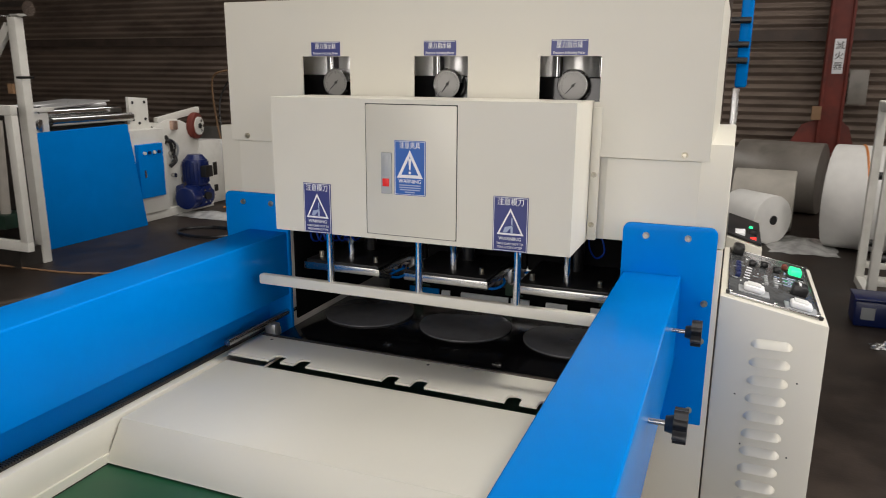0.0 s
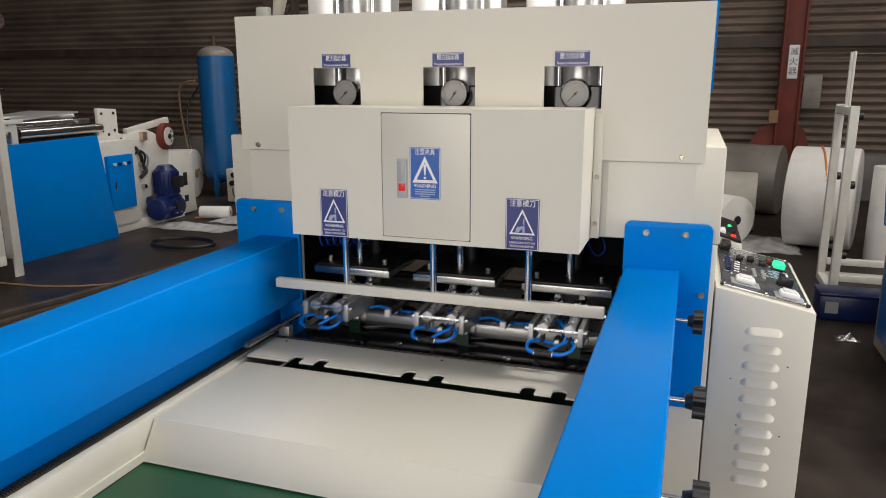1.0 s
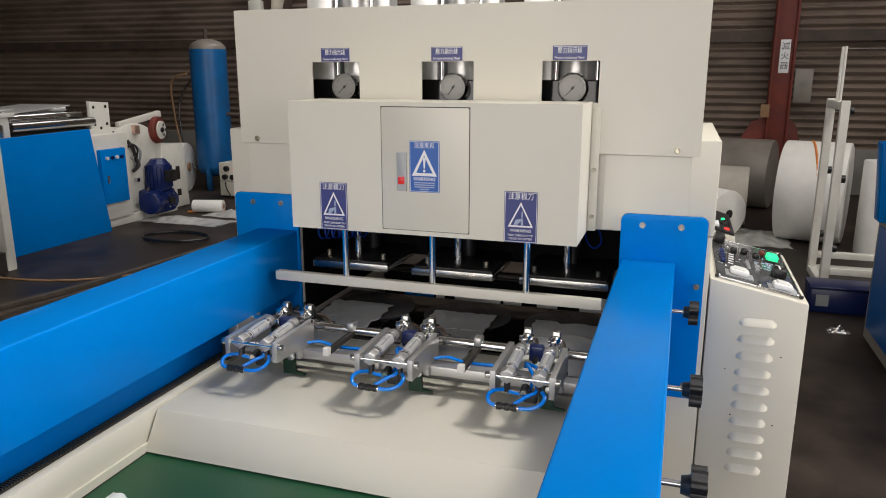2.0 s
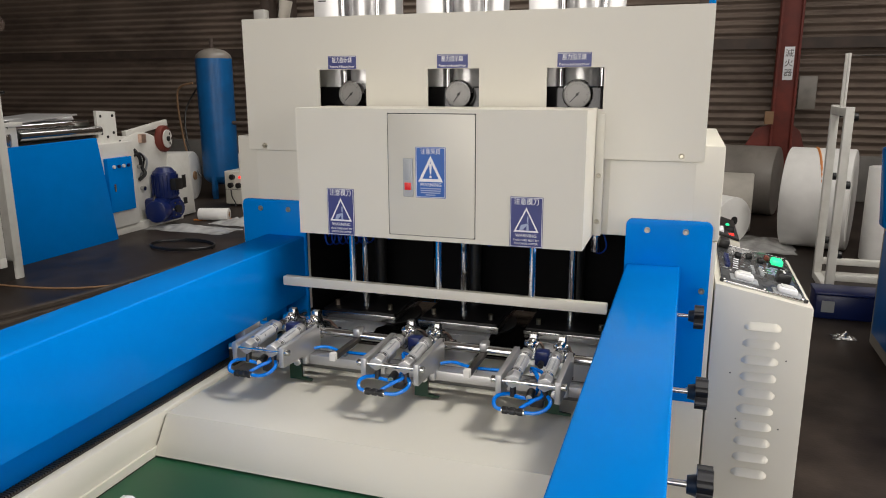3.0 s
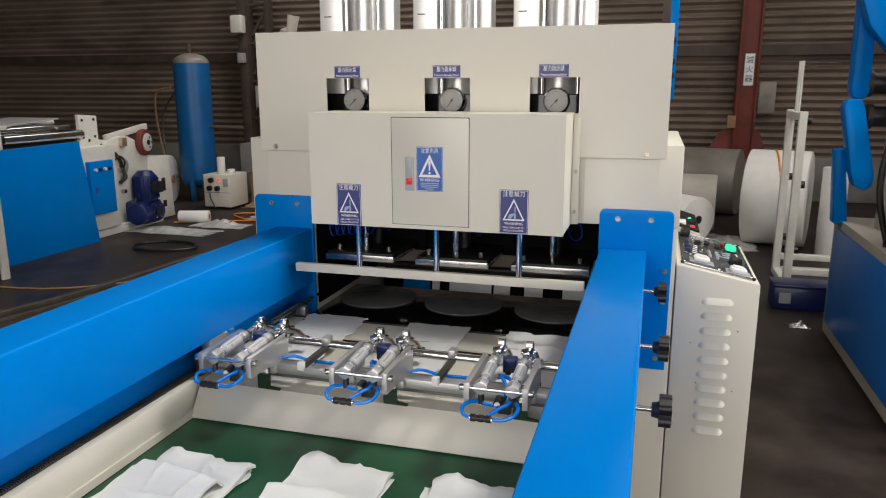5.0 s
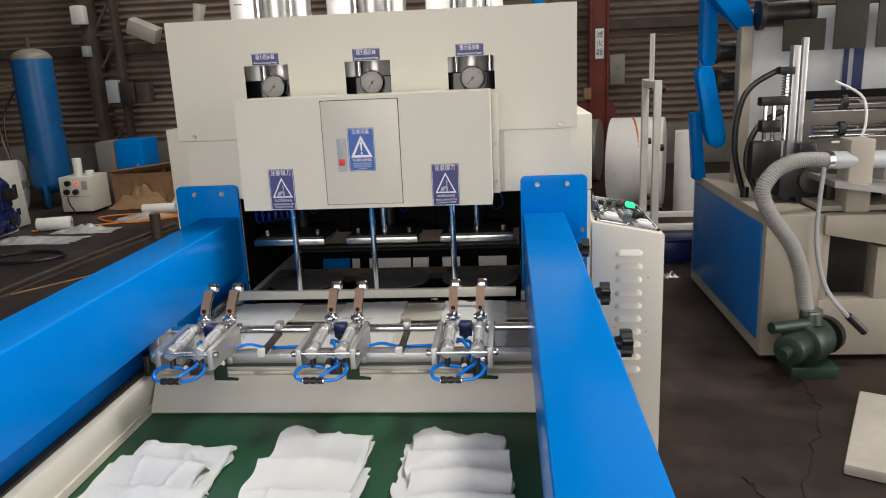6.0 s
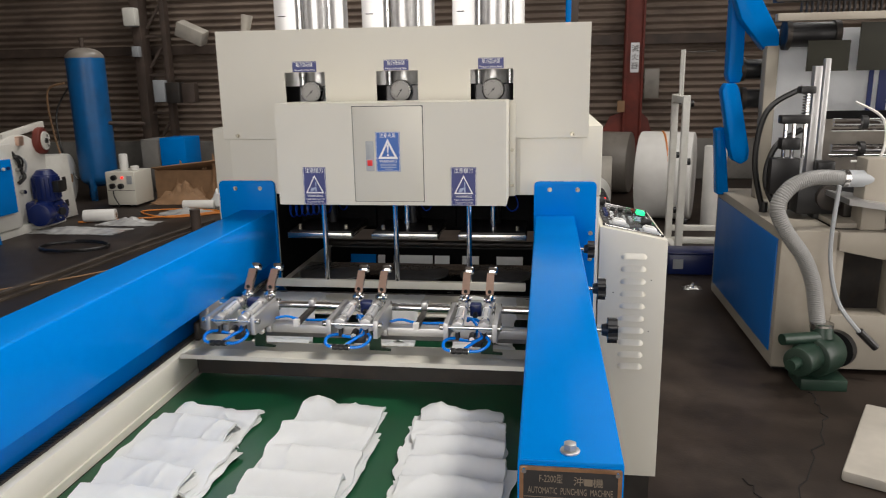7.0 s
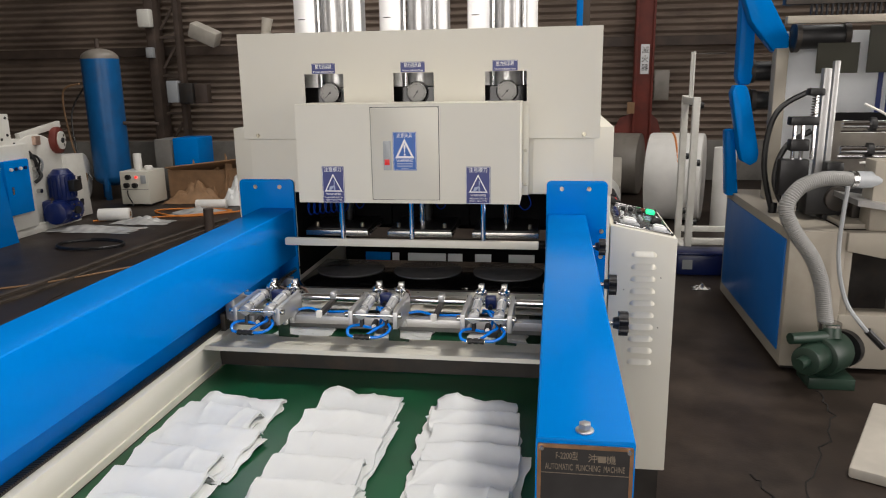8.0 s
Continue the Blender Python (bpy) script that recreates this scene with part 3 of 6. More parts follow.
rod((-0.003, 1.3915, 1.395), (-0.003, 1.392, 1.395), 0.0032, seg=14, bm=bm)
part("exclamation_mark", bm, INK, st, smooth=False)
letters("WARNING", 0.0125, (-0.003, 1.3917, 1.3755), INK, st, width=0.055)
for i, w in enumerate((0.052, 0.052, 0.05, 0.024)):
    part("unreadable_line", box(-0.003 - w / 2, -0.003 + w / 2, 1.3916, 1.3921, 1.3655 - i * 0.0052, 1.368 - i * 0.0052), FAINT, st)
for x0, x1 in ((-0.281, -0.207), (0.193, 0.271)):
    cx = (x0 + x1) / 2
    st = part("die_warning_sticker", prism(rounded(x0, x1, 1.2375, 1.357, 0.002), "y", 1.3922, 1.3938), STICKERNAVY, pm, "navy warning sticker with a white triangle")
    frame_lines(x0 + 0.0015, x1 - 0.0015, 1.239, 1.3555, 1.3917, 0.0011, INK, st)
    letters("注意模刀", 0.0165, (cx, 1.3919, 1.345), INK, st, width=0.058)
    triangle(cx, 1.274, 1.333, 0.03, 1.3917, 0.80, st)
    bm = box(cx + 0.001, cx + 0.006, 1.3917, 1.3922, 1.277, 1.292)
    box(cx + 0.002, cx + 0.005, 1.3917, 1.3922, 1.297, 1.311, bm=bm)
    prism([(cx - 0.016, 1.279), (cx - 0.008, 1.279), (cx + 0.007, 1.296), (cx - 0.003, 1.293), (cx - 0.012, 1.291)], "y", 1.3917, 1.3922, bm=bm)
    part("pictogram", bm, FAINT, st, smooth=False)
    letters("WARNING", 0.0105, (cx, 1.3919, 1.2655), INK, st, width=0.05)
    letters("TAKE CARE NOT TO", 0.0068, (cx, 1.3919, 1.2545), INK, st, width=0.06)
    letters("TOUCH DIE-CUTTER", 0.0068, (cx, 1.3919, 1.2465), INK, st, width=0.056)

# bed: deck strip with finger slots, black die plate, cutting discs
poly = [(-0.475, 1.464), (-0.475, 1.322)]
for c in (-0.303, 0.008, 0.303):
    for d in (-0.036, 0.036):
        x = c + d
        poly += [(x - 0.017, 1.322)] + [(x - 0.017 * math.cos(radians(a)), 1.346 + 0.014 * math.sin(radians(a))) for a in range(0, 181, 30)] + [(x + 0.017, 1.322)]
poly += [(0.475, 1.322), (0.475, 1.464)]
dk = part("deck_strip", prism(poly, "z", 0.916, 0.921), CREAM, pm, "cream deck strip with rounded finger slots")
part("deck_back_edge", box(-0.475, 0.475, 1.4645, 1.474, 0.917, 0.924, 0.001), DARKSTEEL, dk)
for x in (-0.43, 0.02, 0.43):
    part("deck_hole", rod((x, 1.445, 0.9212), (x, 1.445, 0.9216), 0.004, seg=12), BLACKINK, dk)
part("die_plate", box(-0.447, 0.447, 1.476, 1.912, 0.90, 0.913, 0.001), BLACK, pm, "glossy black die plate")
for c in LANES:
    d = part("cutting_disc", rod((c, 1.765, 0.913), (c, 1.765, 0.9175), 0.131, seg=64, bev=0.0012), PAD, pm, "grey nylon cutting disc")
    part("disc_hole", rod((c, 1.765, 0.9176), (c, 1.765, 0.918), 0.005, seg=14), BLACKINK, d)
for x, y in ((-0.137, 1.545), (0.17, 1.528)):
    bm = box(x - 0.011, x + 0.011, y - 0.006, y - 0.001, 0.9135, 0.917)
    box(x - 0.011, x - 0.003, y - 0.001, y + 0.006, 0.9135, 0.9165, bm=bm)
    box(x - 0.011, x + 0.009, y + 0.006, y + 0.011, 0.9135, 0.9165, bm=bm)
    box(x + 0.003, x + 0.011, y - 0.013, y - 0.006, 0.9135, 0.9165, bm=bm)
    part("stop_clip", bm, STEEL, pm, "small bent steel stop clip")
for s in (-1, 1):
    part("guide_rail", rod((s * 0.459, 1.30, 0.958), (s * 0.459, 2.2, 0.958), 0.009, seg=14), STEEL, pm)
    part("guide_block", box(*sorted((s * 0.44, s * 0.472)), 1.475, 1.50, 0.914, 0.95, 0.002), ALU, pm)
# black shade sheets, infeed roller and film at the back
part("back_shade", box(-0.446, 0.446, 2.19, 2.199, 0.99, 1.24), SHADEBLACK, pm)
part("upper_shade", box(-0.374, 0.374, 1.86, 1.87, 1.15, 1.40), SHADEBLACK, pm)
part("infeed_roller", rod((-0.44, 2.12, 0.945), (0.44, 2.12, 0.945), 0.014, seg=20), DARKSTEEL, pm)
part("rear_shade_floor", box(-0.447, 0.447, 1.915, 2.199, 0.79, 0.80), SHADEBLACK, pm)
for x0, x1 in ((-0.225, -0.195), (-0.155, 0.012), (0.022, 0.085), (0.14, 0.21), (0.285, 0.395)):
    bm = prism([(2.13, 0.80), (2.136, 0.80), (2.152, 0.886), (2.146, 0.886)], "x", x0, x1)
    part("film_strip", bm, PLASTIC, pm, "white film strip behind the die bed")
part("blue_strip", prism([(2.13, 0.80), (2.136, 0.80), (2.152, 0.888), (2.146, 0.888)], "x", -0.345, -0.235), BLUE, pm, "blue strip behind the die bed")
# coiled air hose at the inner left corner
coil = [(-0.43 + 0.0034 * a, 1.66 + 0.022 * math.cos(a), 1.165 + 0.0004 * a + 0.022 * math.sin(a)) for a in [k * 0.5 for k in range(90)]]
part("coiled_hose", pipe(coil, 0.003, 6, n=1), HOSEDARK, pm, "blue coiled air hose")
for k, c in enumerate(LANES):
    part("air_hose", pipe([(c - 0.02, 1.72, 1.38), (c + 0.06, 1.69, 1.25), (c + 0.085, 1.68, 1.19), (c + 0.06, 1.70, 1.165), (c + 0.035, 1.74, 1.20), (c + 0.05, 1.78, 1.3)], 0.0022, 6), HOSEDARK, pm)

# belt table below
bt = part("green_belt", box(-0.475, 0.475, -0.10, 1.56, 0.815, 0.825, 0.003), GREENBELT, pm, "dark green conveyor belt")
part("belt_roller", rod((-0.475, -0.10, 0.785), (0.475, -0.10, 0.785), 0.038, seg=24), STEEL, bt)
part("belt_bed", box(-0.47, 0.47, -0.06, 1.55, 0.74, 0.812), CREAM, pm)
part("fixed_ledge", box(-0.481, 0.481, 0.976, 1.05, 0.8965, 0.8995), CREAM, pm)
part("hanging_panel", box(-0.482, 0.482, 0.978, 0.984, 0.828, 0.896), DARKSTEEL, pm, "dark steel cross panel under the tray")
for x in (-0.455, 0.0, 0.44):
    part("tray_bracket", prism([(0.985, 0.828), (0.985, 0.893), (1.06, 0.893)], "x", x - 0.002, x + 0.002), CREAM, pm)
part("belt_side_strip", box(-0.482, -0.476, 0.0, 0.97, 0.826, 0.845), CREAM, pm)

# ---------------------------------------------------------------- moving parts of the punching machine
tray = thing("slide_tray", "smooth cream sheet-metal drop tray above the belt", "tray", (0, 1.14, 0.9))
part("tray_plate", box(-0.478, 0.478, 0.972, 1.316, 0.901, 0.905, 0.001), CREAM, tray)
part("tray_rim", box(-0.478, 0.478, 1.311, 1.316, 0.885, 0.901), CREAM, tray)
FOLD = (0.0, 0.971, 0.9035)
flap = thing("front_lip", "sloping cream lip plate in front of the tray", "lip plate", FOLD)
part("lip_sheet", box(-0.478, 0.478, 0.883, 0.971, 0.9005, 0.9045, 0.001), CREAM, flap)
part("lip_hinge", rod((-0.478, 0.971, 0.9015), (0.478, 0.971, 0.9015), 0.003, seg=10), CREAM, flap)
part("lip_edge", box(-0.478, 0.478, 0.881, 0.8835, 0.893, 0.9045), CREAM, flap)

clamp = thing("clamp_bar", "cream clamping bar hanging on three chrome rods", "clamp bar", (0, 1.405, 1.10))
part("bar", prism(rounded(-0.425, 0.425, 1.089, 1.114, 0.004), "y", 1.398, 1.416, bev=0.0015), CREAM, clamp)
for x in (-0.223, 0.011, 0.246):
    part("guide_rod", rod((x, 1.410, 1.105), (x, 1.410, 1.50), 0.0085, seg=18), CHROME, clamp)

presses = []
for c in LANES:
    ph = thing("press_unit", "steel press plate under a black die block", "press", (c, 1.72, 1.10), group="press heads")
    part("press_plate", box(c - 0.117, c + 0.117, 1.60, 1.85, 1.079, 1.10, 0.003), STEEL, ph, "bright ground steel press plate")
    part("die_block", box(c - 0.112, c + 0.112, 1.606, 1.845, 1.10, 1.106, 0.002), RUBBER, ph, "black die block")
    for dx in (-0.085, 0.085):
        part("block_screw", rod((c + dx, 1.645, 1.106), (c + dx, 1.645, 1.122), 0.007, seg=10), SCREW, ph)
    part("press_rod", rod((c + 0.0, 1.665, 1.106), (c + 0.0, 1.665, 1.50), 0.0115, seg=18), CHROME, ph)
    # ram blackened and black sheet added to imitate shade under the hood
    part("press_ram", rod((c, 1.78, 1.106), (c, 1.78, 1.42), 0.018, seg=20), RUBBER, ph)
    part("ram_shade_sheet", box(c - 0.150, c + 0.150, 1.846, 1.858, 1.075, 1.39, 0.002), SHADEBLACK, ph, "black sheet standing in for the shade behind the press rams")
    for dx in (-0.07, 0.055):
        part("guide_bush", rod((c + dx, 1.70, 1.31), (c + dx, 1.70, 1.40), 0.0155, seg=16, bev=0.002), CHROME, ph, "bright guide bush over the press plate")
    presses.append(ph)

# gripper carriage, built round its front pins (y 0)
car = thing("gripper_carriage", "aluminium gripper carriage with air cylinders and blue hoses", "gripper carriage", (0, 0, 0))
part("cross_beam", box(-0.462, 0.462, 0.106, 0.140, 0.951, 0.974, 0.0015), ALU, car, "long aluminium cross beam")
part("back_beam", box(-0.46, 0.46, 0.152, 0.166, 0.922, 0.966, 0.002), GREYALU, car, "grey rear beam under the shaft")
part("shaft", rod((-0.462, 0.205, 1.0), (0.462, 0.205, 1.0), 0.011, seg=20), CHROME, car, "polished chrome shaft")
for s in (-1, 1):
    part("end_block", box(*sorted((s * 0.452, s * 0.482)), 0.13, 0.235, 0.945, 1.02, 0.003), ALU, car)
    part("slide_shoe", box(*sorted((s * 0.482, s * 0.497)), 0.12, 0.24, 0.912, 0.965, 0.002), DARKSTEEL, car)
UNITS = (-0.325, 0.0, 0.302)
FINGERS = []
for c in UNITS:
    for s in (-1, 1):
        poly = [(-0.012, 0.985), (-0.012, 1.032), (0.165, 1.032), (0.165, 0.9745), (0.082, 0.9745), (0.072, 0.981)]
        part("side_plate", prism(poly, "x", c + s * 0.061 - 0.0062, c + s * 0.061 + 0.0062, bev=0.001), ALU, car)
        part("plate_foot", box(c + s * 0.061 - 0.006, c + s * 0.061 + 0.006, 0.092, 0.1055, 0.955, 0.9742, 0.001), ALU, car)
        x = c + s * 0.033
        cy = part("air_cylinder", rod((x, 0.016, 1.0225), (x, 0.115, 1.0285), 0.0125, seg=20), CLEAR, car, "small clear-coated air cylinder")
        part("cylinder_head", rod((x, -0.008, 1.021), (x, 0.018, 1.0225), 0.0155, seg=6, bev=0.001), ALU, cy)
        part("cylinder_nose", rod((x, 0.113, 1.0284), (x, 0.132, 1.0295), 0.0142, seg=20, bev=0.001), ALU, cy)
        for y, r, mt in ((0.0215, 0.0138, CHROME), (0.0265, 0.0138, CHROME), (0.034, 0.0129, GREYPLASTIC), (0.104, 0.0136, CHROME), (0.1095, 0.0136, CHROME)):
            z = 1.0225 + (y - 0.016) * 0.0606
            part("barrel_ring", rod((x, y, z), (x, y + 0.0028, z + 0.0002), r, seg=20), mt, cy)
        part("barrel_label", box(x - 0.0075, x + 0.0075, 0.045, 0.095, 1.0368, 1.0376, turn=pose(0, 0, 0, 3.5)), GREYPLASTIC, cy)
        part("label_mark", box(x - 0.003, x + 0.001, 0.06, 0.095, 1.0378, 1.0384, turn=pose(0, 0, 0, 3.5)), GREYPLASTIC, cy)
        part("piston_rod", rod((x, 0.13, 1.0294), (x, 0.178, 1.032), 0.0045, seg=12), CHROME, cy)
        part("rod_nut", rod((x, 0.146, 1.0303), (x, 0.156, 1.0308), 0.009, seg=6), STEEL, cy)
        bm = rod((x, 0.170, 1.0315), (x, 0.180, 1.032), 0.0085, seg=8, bev=0.0015)
        own = bmesh.new()
        bmesh.ops.create_uvsphere(own, u_segments=18, v_segments=10, radius=0.0135)
        bmesh.ops.translate(own, vec=(x, 0.192, 1.033), verts=own.verts)
        join(bm, own)
        rod((x - 0.016, 0.192, 1.033), (x + 0.016, 0.192, 1.033), 0.0072, seg=14, bm=bm, bev=0.001)
        part("rod_end", bm, CHROME, cy, "shiny clevis rod end")
        part("shaft_collar", rod((x + s * 0.017 - 0.005, 0.205, 1.0), (x + s * 0.017 + 0.005, 0.205, 1.0), 0.0175, seg=20, bev=0.001), CHROME, car)
        part("pin_head", rod((c + s * 0.066, -0.004, 1.02), (c + s * 0.078, -0.004, 1.02), 0.0075, seg=14, bev=0.001), STEEL, car)
        for y, z in ((0.012, 1.013), (0.155, 1.03), (0.155, 0.975)):
            part("socket_screw", rod((c + s * 0.0667, y, z), (c + s * 0.0685, y, z), 0.0042, seg=10), BLACKINK, car)
        part("hose_fitting", rod((x, 0.004, 1.008), (x, 0.0, 0.985), 0.0065, seg=10), RUBBER, car)
        # finger on the shaft: arm, face tinted tan for its warm reflection, and tip
        fo = new("finger", finish(prism([(-0.014, -0.010), (-0.018, 0.048), (-0.006, 0.054), (0.018, 0.030), (0.060, 0.026), (0.105, 0.010), (0.108, -0.006), (0.10, -0.008), (0.055, 0.012), (0.012, 0.006), (0.006, -0.012)], "x", -0.0085, 0.0085, bev=0.001), "finger", STEEL))
        fo.parent = car
        ORIGIN[fo.name] = Vector((0, 0, 0))
        tagged(fo, "steel gripping finger with a face tinted for its warm reflection")
        part("finger_sheen", prism([(0.036, 0.0293), (0.060, 0.0265), (0.100, 0.0128), (0.1008, 0.0148), (0.0605, 0.029), (0.0365, 0.0318)], "x", -0.0105, 0.0105), TANMETAL, fo, "polished finger face with a warm reflection tinted in")
        part("finger_tip", box(-0.008, 0.018, 0.100, 0.120, -0.012, 0.014, 0.005), CHROME, fo, "clear cube tip")
        part("finger_screw", rod((0, 0.042, 0.0308), (0, 0.043, 0.036), 0.0052, seg=10), RUBBER, fo)
        FINGERS.append((fo, x))
    part("front_pin", rod((c - 0.066, -0.004, 1.02), (c + 0.066, -0.004, 1.02), 0.0048, seg=12), CHROME, car)
    # hoses under the front
    bm = rod((c - 0.046, -0.036, 0.9695), (c - 0.002, -0.036, 0.9695), 0.0062, seg=12)
    for u in (-0.046, -0.030, -0.014):
        rod((c + u, -0.036, 0.9695), (c + u + 0.011, -0.036, 0.9695), 0.0078, seg=12, bm=bm, bev=0.001)
    part("hose_tee", bm, RUBBER, car, "black hose connector")
    for u in (-0.0035, -0.0475):
        part("tee_ring", rod((c + u, -0.036, 0.9695), (c + u + 0.003, -0.036, 0.9695), 0.0066, seg=12), CHROME, car)
    bm = pipe([(c - 0.040, 0.0, 0.990), (c - 0.056, -0.012, 0.991), (c - 0.066, -0.024, 0.985), (c - 0.062, -0.034, 0.974), (c - 0.048, -0.036, 0.9695)], 0.0041, 8)
    pipe([(c + 0.0, -0.036, 0.9695), (c + 0.022, -0.035, 0.971), (c + 0.042, -0.029, 0.980), (c + 0.048, -0.016, 0.990), (c + 0.040, -0.002, 0.995)], 0.0041, 8, bm=bm)
    pipe([(c - 0.012, -0.030, 0.974), (c + 0.012, -0.016, 0.988), (c + 0.028, -0.004, 0.996), (c + 0.020, 0.03, 1.003), (c - 0.004, 0.08, 1.012), (c - 0.02, 0.12, 0.995)], 0.0041, 8, bm=bm)
    pipe([(c - 0.03, -0.002, 0.988), (c - 0.012, 0.006, 0.982), (c + 0.006, 0.012, 0.984), (c + 0.014, 0.05, 0.998), (c + 0.012, 0.09, 1.006), (c - 0.02, 0.125, 1.0)], 0.0041, 8, bm=bm)
    part("hose_loop", bm, HOSE, car, "bright blue air hose loop")
    part("elbow_body", box(c + 0.002, c + 0.030, 0.0, 0.016, 0.966, 0.988, 0.003), RUBBER, car)
    part("elbow_fitting", rod((c + 0.004, 0.012, 0.996), (c + 0.004, -0.012, 0.992), 0.009, seg=12, bev=0.001), RUBBER, car)
    part("fitting_ring", rod((c + 0.004, -0.0115, 0.992), (c + 0.004, -0.014, 0.992), 0.0065, seg=12), CHROME, car)
    part("speed_valve", box(c - 0.016, c + 0.014, 0.140, 0.166, 1.0, 1.034, 0.003), NAVY, car, "dark blue valve body")
    part("valve_port", rod((c - 0.001, 0.141, 1.008), (c - 0.001, 0.128, 1.006), 0.007, seg=12), RUBBER, car)
    bm = prism([(c + 0.016, 0.962), (c + 0.048, 0.962), (c + 0.048, 0.917), (c + 0.074, 0.914), (c + 0.074, 0.910), (c + 0.016, 0.911)], "y", 0.098, 0.1055)
    part("green_bracket", bm, GREENSTEEL, car, "dark green angle bracket")
    part("bracket_ring", rod((c + 0.040, 0.098, 0.958), (c + 0.040, 0.091, 0.958), 0.010, seg=14, bev=0.001), CHROME, car)
    x = c + 0.153
    if x < 0.4:
        part("stop_bar", box(x - 0.007, x + 0.007, 0.072, 0.235, 0.986, 0.998, 0.001), DARKSTEEL, car)
        part("stop_block", box(x - 0.009, x + 0.006, 0.060, 0.074, 0.985, 1.004, 0.0015), PAPER, car, "small pale stop block")
        part("stop_clamp", box(x - 0.009, x + 0.009, 0.19, 0.222, 0.9985, 1.020, 0.003), ALU, car)
        part("stop_clip", box(x - 0.004, x + 0.004, 0.12, 0.135, 0.9745, 0.986), STEEL, car)
        part("link_hose", pipe([(c + 0.07, 0.125, 0.985), (c + 0.10, 0.135, 0.988), (c + 0.14, 0.148, 0.975), (c + 0.22, 0.148, 0.977), (c + 0.26, 0.13, 0.99)], 0.0037, 8), HOSE, car)

# ---------------------------------------------------------------- bags
def bag_mesh(w, l, seed, waves=0.004, thick=0.004, arch=0.0, handles=False):
    """A stack of thin white film bags, lying from y 0 to y l."""
    bm = bmesh.new()
    nx, ny = 34, 36
    rnd = random.Random(seed)
    off = Vector((rnd.uniform(0, 50), rnd.uniform(0, 50), 0))
    top, low = [], []
    for j in range(ny + 1):
        v = j / ny
        a, b = [], []
        for i in range(nx + 1):
            u = i / nx
            p = Vector((u * w * 9, v * l * 7, 0)) + off
            x = (u - 0.5) * w * (1 + 0.05 * noise.noise(Vector((0, v * 5, seed)))) + 0.012 * noise.noise(Vector((v * 3, seed, 3)))
            y = v * l + 0.016 * noise.noise(Vector((u * 3.5, seed, 9))) + 0.008 * noise.noise(Vector((u * 11, seed, 4)))
            r = 1 - abs(noise.noise(p + Vector((3.3 * u, 0, 0)))) * 2
            crease = 1 - min(1, 3.2 * abs(noise.noise(p * 1.1 + Vector((7, 2, 1)) + 0.8 * noise.noise(p * 0.5) * Vector((1, 1, 0)))))
            z = waves * (1.0 + noise.noise(p * 0.6) + 0.5 * r + 1.25 * crease ** 3) + arch * math.sin(math.pi * min(1, v * 1.15))
            a.append(bm.verts.new((x, y, z + thick)))
            b.append(bm.verts.new((x * 1.01, y, max(0.0, z * 0.7))))
        top.append(a)
        low.append(b)
    keep = lambda i, j: not (handles and (j + 0.5) / ny > 0.74 and 0.33 < (i + 0.5) / nx < 0.70)
    for j in range(ny):
        for i in range(nx):
            if keep(i, j):
                bm.faces.new((top[j][i], top[j][i + 1], top[j + 1][i + 1], top[j + 1][i]))
                bm.faces.new((low[j][i], low[j + 1][i], low[j + 1][i + 1], low[j][i + 1]))
    edges = [e for e in bm.edges if len(e.link_faces) == 1]
    pair = {}
    for j in range(ny + 1):
        for i in range(nx + 1):
            pair[top[j][i]] = low[j][i]
    for e in edges:
        a, b = e.verts
        if a in pair and b in pair:
            bm.faces.new((a, b, pair[b], pair[a]))
    for v in [v for v in bm.verts if not v.link_faces]:
        bm.verts.remove(v)
    return bm


gripped = []
for k, c in enumerate(UNITS):
    g = solo("gripped_bag", bag_mesh(0.185, 0.145, 70 + k, 0.002, 0.002), PLASTIC, "thin stack of white film bags held by the fingers", "plastic bag", group="gripped bags")
    sheets = []
    for name, l, up in (("bag_front", 0.11, g), ("bag_end", 0.135, None)):
        bm = bag_mesh(0.185, l, 80 + k, 0.002, 0.002)
        bmesh.ops.translate(bm, vec=(0, -l, 0), verts=bm.verts)
        sheets.append(part(name, bm, PLASTIC, up or sheets[0]))
    gripped.append((g, *sheets, c))
rnd = random.Random(5)
TIERS = ((-0.318, (0.745, 0.672, 0.572, 0.468, 0.37, 0.27, 0.17, 0.07)), (-0.012, (0.80, 0.665, 0.565, 0.46, 0.36, 0.26, 0.16, 0.06)), (0.30, (0.795, 0.715, 0.635, 0.555, 0.47, 0.38, 0.28, 0.17)))
